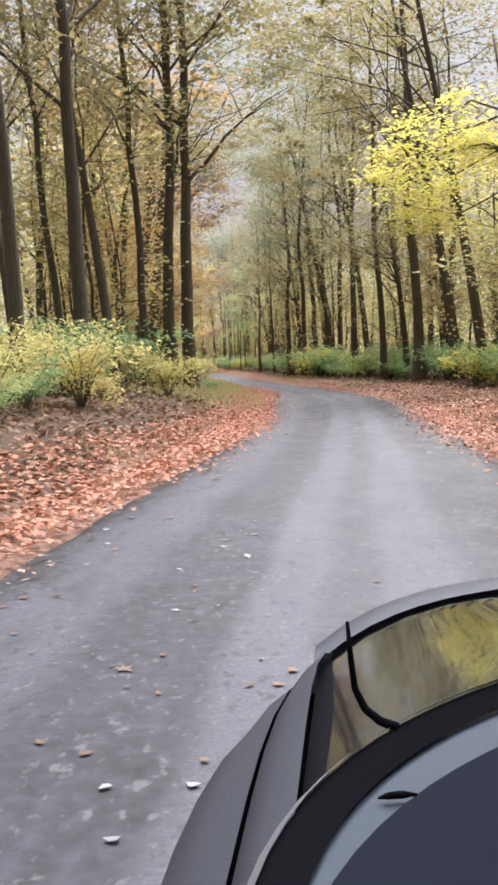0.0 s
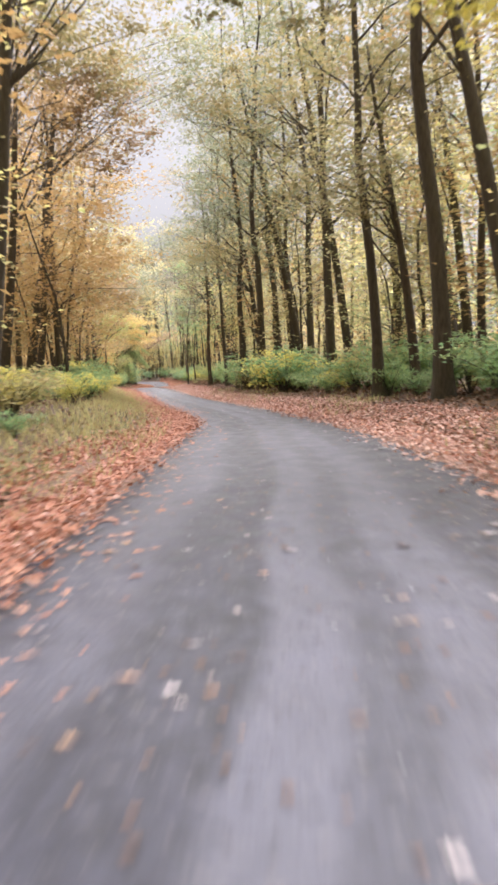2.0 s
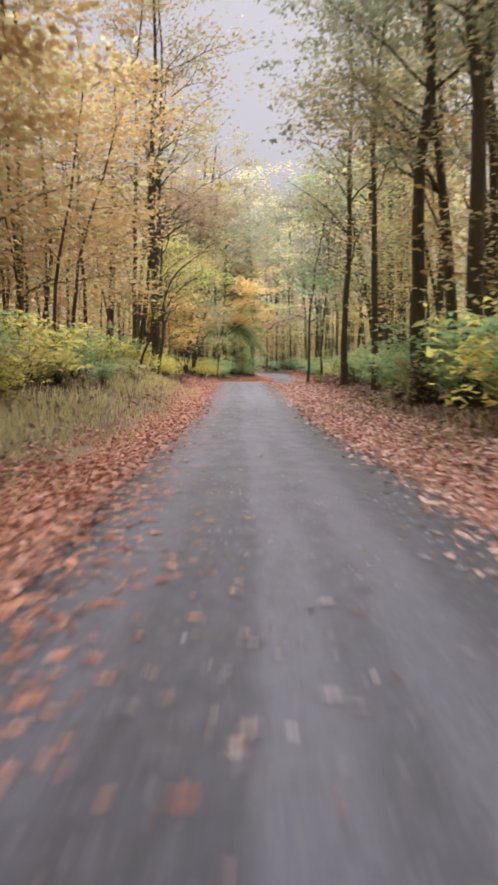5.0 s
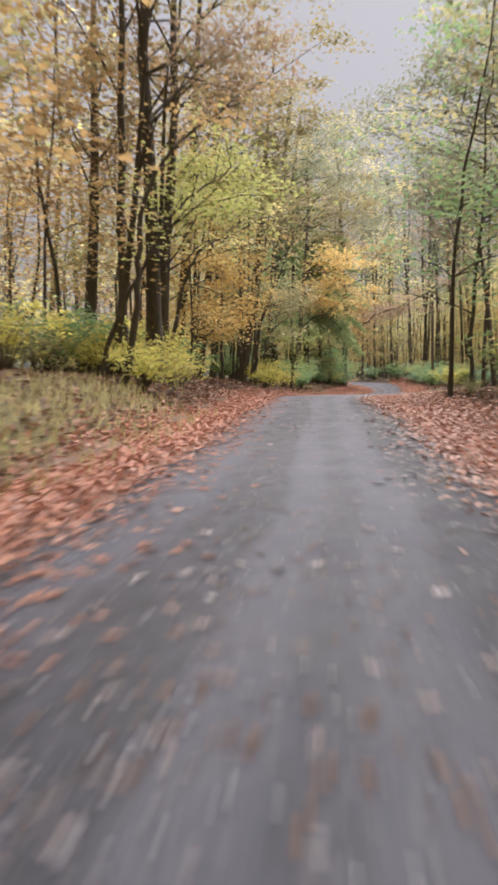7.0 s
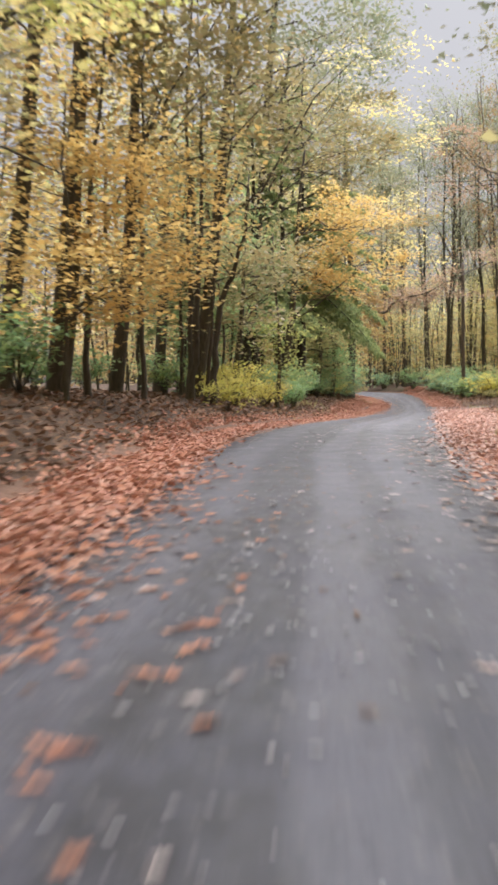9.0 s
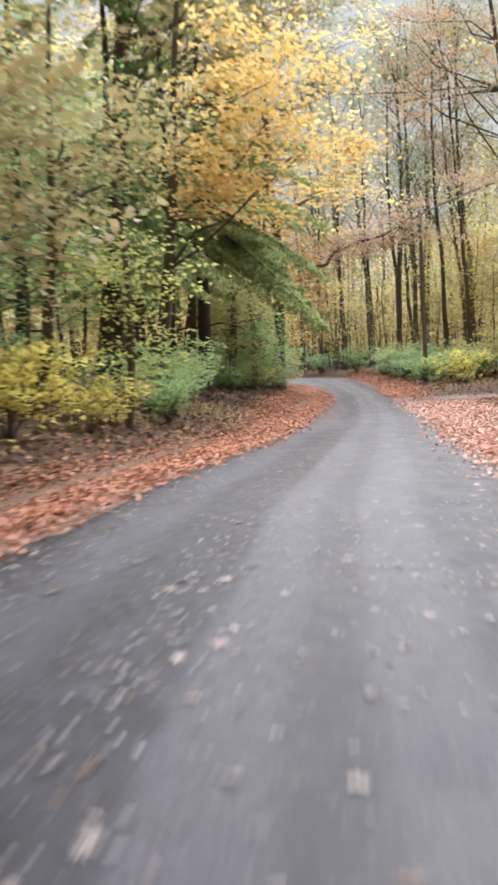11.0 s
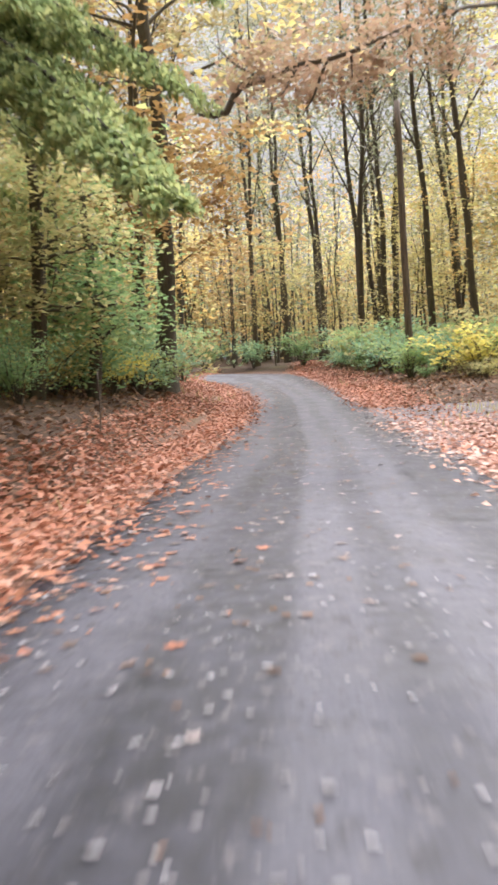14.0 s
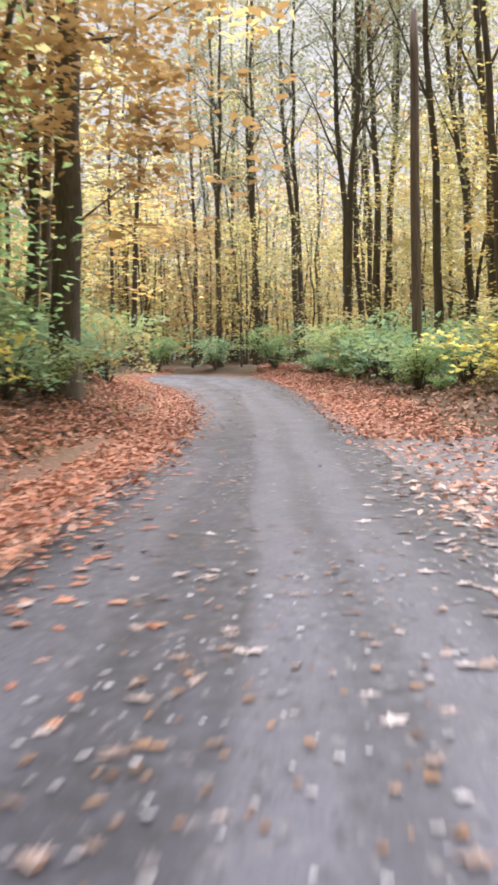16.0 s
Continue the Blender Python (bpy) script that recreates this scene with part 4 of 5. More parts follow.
def understorey():
    """Young trees that close the wood behind the roadside trunks."""
    rng = np.random.default_rng(55)
    for west, y0, y1, count, keys, near, far in ((True, 62, 112, 18, ("tan", "tan", "olive", "tan"), 3.6, 9.0), (False, 40, 128, 22, ("olive", "yellow", "olive", "tan"), 5.5, 10.0), (True, 34, 60, 6, ("olive", "yellow", "tan"), 5.5, 10.0),
                                                  (True, 146, 186, 14, ("olive", "green", "yellow", "olive"), 5.4, 9.5), (False, 182, 200, 8, ("yellow", "olive"), 5.0, 12.0)):
        for k in range(count):
            y, d = y0 + (y1 - y0) * (k + rng.uniform(0, 1)) / count, rng.uniform(near, far)
            x = float(smooth(LEFT, y)) - d if west else float(smooth(RIGHT, y)) + d
            small(keys[k % len(keys)], x, y, rng.uniform(1.1, 1.7), rng.uniform(0.9, 1.2), (rng.normal(0, 4), rng.normal(0, 3)), rng.uniform(0, 360))


understorey()


def spread_tree(label, seed, foot, centre, radii, height, radius, count, leaf, material, bark=BARK):
    """A tree whose crown lies to one side: limbs reach from the trunk into an egg of foliage."""
    rng = np.random.default_rng(seed)
    foot = np.array([*foot, float(ground_z(*foot))])
    rel, radii = np.array(centre) - foot, np.array(radii)
    verts, faces = [], []
    s = np.linspace(0, 1, 10)[:, None]
    top = np.array([rel[0] * 0.45, rel[1] * 0.45, height])
    stem = top * s * np.array([1, 1, 1]) + np.array([1, 0, 0]) * np.sin(s * 5) * 0.12
    stem[:, 2] -= 0.2
    tube(verts, faces, stem, radius * np.linspace(1.15, 0.25, 10), 9)
    pts = rng.normal(0, 1, (46, 3))
    pts = rel + pts / np.linalg.norm(pts, axis=1)[:, None] * radii * rng.uniform(0.2, 1.0, (46, 1)) ** 0.5
    for p in pts[::4]:
        k = int(np.clip(np.searchsorted(stem[:, 2], p[2] * rng.uniform(0.45, 0.95)), 2, 9))
        a, span = stem[k], np.linalg.norm(p - stem[k])
        way = [a, a + (p - a) * 0.3 + rng.normal(0, 0.06, 3) * span + np.array([0, 0, 0.07 * span]), a + (p - a) * 0.62 + rng.normal(0, 0.06, 3) * span + np.array([0, 0, 0.06 * span]), p]
        tube(verts, faces, way, [min(radius * 0.34, 0.05), min(radius * 0.26, 0.034), min(radius * 0.18, 0.022), 0.007], 5)
    root = new("tree")
    root.location = foot
    part("trunk", mesh_of("trunk", verts, faces, bark, flat=False), root)
    part("crown", make_crown(rng, pts, count, leaf, 0.48, 0.7, material, corners=4), root)
    return tagged(root, label, "tree")


spread_tree("spreading tree with glowing orange leaves over the verge", 301, (-10.0, 147.2), (-7.3, 146.6, 7.9), (2.4, 3.4, 2.1), 10.0, 0.16, 4600, 0.155, ORANGE)
spread_tree("leaning tree with thin olive-yellow leaves beside the lane", 302, (-10.6, 140.6), (-8.6, 139.6, 6.4), (1.1, 1.4, 0.9), 7.6, 0.10, 1100, 0.13, OLIVE_SHADE)
spread_tree("leaning tree with bright yellow leaves above the verge", 303, (8.8, 30.2), (6.3, 34.2, 7.6), (2.3, 3.4, 2.1), 10.5, 0.13, 4600, 0.165, LEMON)
spread_tree("tall tree whose olive canopy arches over the road", 305, (9.6, 48.5), (4.2, 50.0, 14.0), (3.8, 6.5, 3.0), 18.0, 0.24, 4600, 0.19, OLIVE_SHADE)
spread_tree("tall tree whose olive canopy arches over the road", 306, (-5.8, 57.5), (-1.6, 60.0, 14.5), (3.4, 6.0, 3.2), 18.5, 0.20, 4200, 0.18, OLIVE_SHADE)
spread_tree("tall tree whose dull green canopy arches over the road", 307, (7.6, 100.0), (3.6, 98.0, 15.0), (4.0, 6.0, 3.4), 19.0, 0.22, 4200, 0.19, DULL)
spread_tree("tall tree whose olive canopy arches over the road", 308, (-12.0, 128.0), (-8.4, 127.0, 15.0), (3.6, 6.0, 3.2), 19.0, 0.22, 4200, 0.19, OLIVE_SHADE)
spread_tree("tall tree whose yellow-green canopy arches over the road", 309, (-12.5, 183.0), (-8.4, 184.0, 15.5), (4.0, 6.0, 3.0), 19.0, 0.22, 4200, 0.18, OLIVE_SHADE)
for seed, foot, centre, radii, height, count, material, label in (
        (311, (-6.6, 73.0), (-3.6, 71.5, 7.4), (2.6, 3.6, 3.4), 11.0, 3400, TAN, "spreading tree with golden leaves beside the lane"),
        (312, (-6.9, 66.0), (-2.6, 66.5, 12.2), (3.0, 4.5, 2.6), 16.0, 3000, TAN_SHADE, "tall tree with tan canopy leaning over the lane"),
        (313, (8.6, 75.0), (4.4, 75.0, 15.0), (3.8, 5.0, 2.6), 19.0, 3000, OLIVE_SHADE, "tall tree whose olive canopy arches over the road"),
        (314, (9.8, 44.0), (3.6, 44.0, 15.4), (3.6, 5.0, 2.4), 19.0, 2800, OLIVE_SHADE, "tall tree whose olive canopy arches over the road"),
        (315, (-4.9, 54.0), (0.4, 54.0, 17.4), (3.6, 5.0, 2.6), 21.0, 2800, DULL, "tall tree whose dull green canopy arches over the road"),
        (316, (-12.4, 151.5), (-8.6, 151.0, 13.0), (3.4, 4.5, 2.4), 17.5, 3200, OLIVE_SHADE, "tall tree whose olive canopy arches over the road"),
        (317, (2.6, 173.5), (-2.6, 172.0, 15.8), (4.2, 5.0, 2.8), 20.0, 1300, RUSSET, "tall tree whose russet canopy reaches over the road"),
        (318, (-13.5, 159.0), (-8.2, 160.5, 14.6), (4.4, 5.0, 2.8), 19.0, 3600, DULL, "tall tree whose dull green canopy arches over the road"),
        (343, (7.2, 86.0), (0.4, 84.0, 16.5), (3.0, 4.0, 1.3), 19.0, 1500, DULL, "tall tree whose dull green canopy reaches over the road"),
        (321, (-13.8, 143.0), (-12.4, 142.5, 11.5), (3.0, 4.0, 2.8), 16.0, 2800, OLIVE_SHADE, "tall tree with drooping olive canopy"),
        (322, (-11.8, 116.5), (-10.8, 117.0, 10.5), (3.0, 4.0, 3.0), 15.0, 2800, TAN_SHADE, "tall tree with golden tan canopy"),
        (326, (-7.4, 74.5), (0.2, 72.5, 16.2), (3.4, 4.2, 1.6), 19.0, 2800, DULL, "tall tree whose dull green canopy arches over the road"),
        (327, (-7.2, 60.0), (-3.4, 61.0, 14.8), (2.8, 4.0, 2.2), 18.5, 2600, OLIVE_SHADE, "tall tree with olive canopy leaning over the lane"),
        (328, (12.4, 66.0), (9.4, 64.5, 13.4), (3.6, 4.5, 2.8), 18.5, 2800, OLIVE_SHADE, "tall tree with olive canopy beside the lane"),
        (329, (13.6, 74.0), (10.8, 72.5, 9.6), (3.2, 4.0, 2.6), 14.0, 2600, OLIVE, "tree with olive canopy behind the roadside trunks"),
        (366, (8.8, 58.8), (6.3, 57.2, 8.0), (1.8, 3.0, 1.8), 12.0, 2200, OLIVE_SHADE, "tall tree with dull olive leaves hanging beside the lane"),
        (367, (-10.8, 136.4), (-6.8, 136.0, 12.8), (2.0, 3.0, 1.9), 16.0, 2000, DULL, "tall tree with a dull green crown over the verge"),
        (368, (3.4, 127.4), (-2.7, 125.8, 11.8), (1.7, 2.6, 1.2), 15.0, 1100, DULL, "tall tree with thin dull green boughs over the lane"),
        (369, (4.9, 91.4), (2.2, 90.2, 9.6), (1.9, 2.6, 1.3), 14.0, 1900, OLIVE_SHADE, "tree with a brownish olive crown beside the lane"),
        (351, (-10.6, 163.8), (-9.9, 163.4, 5.2), (1.3, 1.8, 2.0), 8.0, 2200, OLIVE, "young tree with dense olive leaves at the verge"),
        (352, (-11.3, 167.4), (-10.3, 167.0, 5.8), (1.5, 2.0, 2.4), 9.0, 2400, GREEN, "young tree with dense green leaves at the verge"),
        (353, (-10.0, 165.8), (-9.7, 165.5, 3.9), (1.1, 1.5, 1.2), 5.6, 1500, GREEN, "low green tree at the verge"),
        (354, (-11.9, 162.2), (-11.0, 162.0, 8.6), (1.8, 2.0, 2.2), 11.4, 2400, OLIVE, "tree with olive-yellow leaves behind the hemlock"),
        (344, (-12.9, 153.6), (-7.8, 152.0, 16.6), (3.2, 4.5, 2.4), 20.0, 2800, DULL, "tall tree whose dark dull green canopy arches over the road"),
        (341, (3.4, 124.8), (0.3, 124.2, 13.2), (2.2, 3.2, 2.2), 16.0, 4200, DULL, "tall tree whose dull green canopy hangs over the verge"),
        (342, (-12.6, 126.4), (-9.3, 127.2, 13.4), (1.5, 2.2, 1.2), 16.5, 1200, RUSSET, "tall slim tree with a russet crown"),
        (325, (-11.6, 139.0), (-10.6, 137.5, 6.2), (1.6, 2.6, 1.6), 8.5, 2400, OLIVE_SHADE, "young tree with dull olive leaves beside the lane"),
        (323, (3.0, 121.5), (-0.6, 120.0, 8.2), (1.9, 2.6, 1.7), 10.5, 2200, DULL, "leaning tree with dull green leaves over the verge"),
        (324, (-12.2, 133.0), (-8.8, 129.5, 10.2), (2.4, 3.6, 2.2), 14.0, 2800, OLIVE_SHADE, "tree with olive-yellow leaves over the verge")):
    spread_tree(label, seed, foot, centre, radii, height, 0.10 + height * 0.006, int(count * 1.35), 0.15 if height < 12 or seed > 340 else 0.18, material)
spread_tree("broad tree with golden leaves beside the bend", 304, (-10.8, 175.0), (-9.6, 174.0, 7.6), (2.6, 4.0, 2.3), 10.0, 0.14, 2800, 0.21, TAN)


spread_tree("young tree with orange-gold leaves behind the verge", 361, (-10.9, 125.6), (-9.2, 124.4, 5.3), (1.8, 2.4, 2.2), 8.6, 0.09, 3600, 0.14, ORANGE)
spread_tree("thin sapling with a few rusty orange leaves", 362, (-8.6, 116.6), (-7.8, 115.9, 3.8), (0.7, 0.9, 0.45), 4.6, 0.045, 420, 0.12, ORANGE)
spread_tree("leaning tree with lime-yellow leaves over the verge", 363, (-8.5, 111.6), (-6.0, 109.8, 6.5), (1.6, 1.9, 1.1), 8.6, 0.09, 1700, 0.14, LIME)
spread_tree("slim tree with rust-brown leaves over the verge", 364, (-9.0, 110.4), (-5.6, 109.6, 9.6), (1.3, 1.8, 1.0), 11.5, 0.10, 1500, 0.14, RUSSET)
spread_tree("drooping tree with lime-yellow leaves behind the verge", 365, (-10.6, 119.4), (-8.6, 118.6, 8.3), (1.8, 2.2, 1.5), 11.0, 0.09, 2400, 0.14, LIME)


def bent_sapling(label, way, radius, leaves, material, seed):
    """A thin tree whose stem arches over: way runs from its foot to its tip."""
    rng = np.random.default_rng(seed)
    way = np.array(way, float)
    way[0, 2] = float(ground_z(way[0, 0], way[0, 1])) - 0.1
    step = np.linspace(0, len(way) - 1, 22)
    pts = np.column_stack([np.interp(step, range(len(way)), way[:, k]) for k in range(3)])
    for _ in range(2):
        pts[1:-1] = (pts[:-2] + 2 * pts[1:-1] + pts[2:]) / 4
    pts[1:-1] += rng.normal(0, 0.025, (20, 3))
    foot = pts[0] + (0, 0, 0.1)
    pts = pts - foot
    verts, faces, ends = [], [], []
    tube(verts, faces, pts, radius * np.linspace(1.1, 0.18, 22), 7)
    for k in range(9, 22, 2):
        out = rng.normal(0, 1, 3) * (1, 1, 0.5) + (0.5, -0.2, 0.35)
        out *= rng.uniform(0.6, 1.5) / np.linalg.norm(out)
        tube(verts, faces, [pts[k], pts[k] + out * 0.5 + (0, 0, 0.08), pts[k] + out], [radius * 0.3, radius * 0.2, 0.005], 4)
        ends += [pts[k] + out * 0.6, pts[k] + out]
    root = new("tree")
    root.location = foot
    part("trunk", mesh_of("trunk", verts, faces, BARK, flat=False), root)
    part("crown", make_crown(rng, np.array(ends), leaves, 0.13, 0.4, 0.7, material, corners=4), root)
    tagged(root, label, "tree", "understorey trees")


bent_sapling("dark bare stem arching towards the lane, few tan leaves", ((-6.78, 104.4, 1.69), (-6.48, 104.4, 2.97), (-6.43, 104.4, 3.97), (-6.41, 104.4, 4.69), (-6.22, 104.4, 5.76), (-5.79, 104.4, 6.28), (-5.05, 104.4, 6.85), (-4.41, 104.4, 7.12)), 0.075, 360, TAN, 371)
bent_sapling("thin crooked stem leaning towards the lane, few olive leaves", ((-8.02, 106.7, 1.79), (-7.81, 106.7, 2.83), (-7.26, 106.7, 3.96), (-6.87, 106.7, 4.67), (-6.39, 106.7, 5.48), (-5.75, 106.7, 5.96), (-5.07, 106.7, 6.43)), 0.06, 420, LIME, 372)
bent_sapling("thin forked stem leaning towards the lane, few yellow leaves", ((-8.83, 115.0, 2.25), (-8.67, 115.0, 2.99), (-8.24, 115.0, 4.75), (-7.93, 115.0, 5.62), (-7.55, 115.0, 5.97), (-6.58, 115.0, 6.30)), 0.07, 300, YELLOW, 373)
bent_sapling("dark leaning trunk with level limbs and few olive leaves", ((-9.75, 134.2, 1.9), (-9.7, 134.2, 3.3), (-9.5, 134.2, 4.7), (-9.2, 134.1, 5.4), (-8.95, 134.0, 6.0), (-8.7, 133.8, 6.8), (-8.6, 133.7, 7.8)), 0.105, 420, OLIVE, 374)
bent_sapling("slim straight dark trunk at the verge, few yellow leaves", ((-10.25, 133.8, 1.8), (-10.1, 133.8, 4.0), (-10.0, 133.8, 6.5), (-9.95, 133.9, 9.5), (-10.1, 134.1, 13.0)), 0.095, 300, YELLOW, 375)
spread_tree("thin trunk wrapped in yellow-green climbing leaves", 376, (-9.0, 140.6), (-8.95, 140.5, 4.1), (0.34, 0.34, 1.25), 6.0, 0.07, 1100, 0.11, LIME)


def snag_tree():
    """A tall tree off the lane whose long bare limb hangs out across it, hooked at the end."""
    root = TALL["olive"][0]
    ob = tagged(copy_thing(root, stand(1.67, 173.6, 1.0, 0.8, 40)), "tall tree with a long bare limb reaching over the road", "tree", "forest trees")
    rng = np.random.default_rng(8)
    verts, faces = [], []
    pts = [np.array(q) for q in ((-7.0, 161.1, 6.50), (-6.78, 161.2, 6.47), (-6.60, 161.4, 6.56), (-6.48, 161.45, 6.80), (-6.34, 161.5, 6.98), (-6.0, 161.7, 7.10), (-5.47, 162.0, 7.36), (-5.0, 162.1, 7.44),
                                   (-4.6, 162.2, 7.56), (-3.9, 162.8, 8.0), (-2.4, 164.6, 8.9), (-0.6, 168.0, 10.0), (1.55, 173.4, 11.4))]
    pts = pts[::-1]
    tube(verts, faces, pts, (0.06, 0.045, 0.036, 0.032, 0.036, 0.044, 0.050, 0.056, 0.062, 0.062, 0.060, 0.054, 0.044), 8)
    for k in (3, 4, 5, 6, 7):
        d = np.array([rng.uniform(-0.7, 0.2), rng.uniform(-0.4, 0.4), rng.uniform(-0.9, 0.5)])
        tube(verts, faces, [pts[k], pts[k] + d * 0.8, pts[k] + d * 1.5 + np.array([0, 0, 0.2])], [0.03, 0.02, 0.005], 4)
    me = mesh_of("limb", verts, faces, BARK, flat=False)
    me.transform(stand(1.67, 173.6, 1.0, 0.8, 40).inverted())
    part("limb", me, ob, "long bare dark limb")
    near = np.repeat(np.array(pts[1:8]), 4, 0) + rng.normal(0, 0.6, (28, 3)) * (1, 1, 0.7)
    spray = make_crown(rng, near, 3600, 0.14, 0.45, 0.6, RUSSET)
    spray.transform(stand(1.67, 173.6, 1.0, 0.8, 40).inverted())
    part("limb_foliage", spray, ob, "thin pinkish russet leaves on the limb")


snag_tree()

# hemlocks whose boughs hang towards the lane
first = make_hemlock(61, 15.0, 0.20, 4.5, 4.2, 52, BARK_DARK)
first.matrix_world = stand(-11.3, 156.2)
tagged(first, "dark green hemlock with drooping boughs", "tree", "hemlocks")
for x, y, size, turn in ((-11.7, 150.9, 0.95, 200), (-12.6, 146.0, 0.85, 40), (-13.4, 161.0, 1.0, 120)):
    tagged(copy_thing(first, stand(x, y, size, 1.0, turn)), "dark green hemlock with drooping boughs", "tree", "hemlocks")
lane_hemlock = make_hemlock(62, 16.0, 0.27, 4.8, 4.2, 48, BARK_DARK, aimed=(
    (5.9, (4.4, -6.3, 1.9), 3.2), (6.6, (4.3, -3.0, 3.6), 1.8), (7.2, (3.7, -4.2, 5.0), 1.8), (6.3, (3.3, -5.4, 3.9), 1.6),
    (8.4, (3.9, -4.4, 7.4), 1.8), (9.6, (3.5, -3.4, 8.8), 1.8), (7.6, (4.4, -1.2, 5.4), 1.6), (10.6, (3.2, -4.6, 9.4), 1.6), (6.9, (3.6, -2.0, 2.9), 1.6), (7.9, (2.6, -5.0, 5.4), 1.6), (6.0, (3.9, -4.2, 2.4), 1.6), (8.8, (4.3, -2.4, 6.4), 1.6)))
lane_hemlock.matrix_world = stand(-10.9, 160.3)
tagged(lane_hemlock, "large dark-trunked hemlock with a long frond hanging over the verge", "tree", "hemlocks")


def fill_woods():
    """Trees behind the main ones, thinning with distance from the lane."""
    rng = np.random.default_rng(77)
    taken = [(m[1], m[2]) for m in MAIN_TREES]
    for gy in np.arange(13, 240, 5.0):
        for gx in np.arange(-44, 40, 5.0):
            x, y = gx + rng.uniform(-2, 2), gy + rng.uniform(-2, 2)
            d, kind, tone = float(side_dist(x, y)), rng.uniform(), rng.uniform()
            west = x < float(mid(min(y, 190.0)))
            size, wide, turn, ln = rng.uniform(0.75, 1.35), rng.uniform(0.95, 1.35), rng.uniform(0, 360), (rng.normal(0, 2.5), rng.normal(0, 2.5))
            if d < 5.2 or d > (11.5 if y < 190 else 22) or abs(x - float(mid(min(y, 190.0)))) > 10 + 0.30 * y:
                continue
            if min((x - a) ** 2 + (y - b) ** 2 for a, b in taken) < 4.0:
                continue
            if 140 < y < 182 and not west and d < 8.5:
                continue
            if kind < (0.22 if y < 185 else 0.35):
                if y > 185:
                    key = "bare" if tone < 0.8 else "yellow"
                elif y > 140:
                    key = "olive" if tone < 0.6 else "tan"
                elif west and y > 55:
                    key = "tan" if tone < 0.55 else "olive" if tone < 0.8 else "russet"
                else:
                    key = "olive" if tone < 0.5 else "green" if tone < 0.85 else "russet"
                tall(key, x, y, rng.uniform(0.26, 0.46), 0.8 + 0.3 * tone, ln, turn)
            else:
                if 138 < y < 172 and west:
                    key = "green" if tone < 0.45 else "olive" if tone < 0.8 else "yellow"
                elif west and y > 55:
                    key = "tan" if tone < 0.5 else "yellow" if tone < 0.6 else "olive" if tone < 0.9 else "orange"
                else:
                    key = "yellow" if tone < 0.26 else "olive" if tone < 0.70 else "tan" if tone < 0.86 else "green"
                if y > 24 or not west:
                    small(key, x, y, size, wide, (0, 0), turn)


fill_woods()


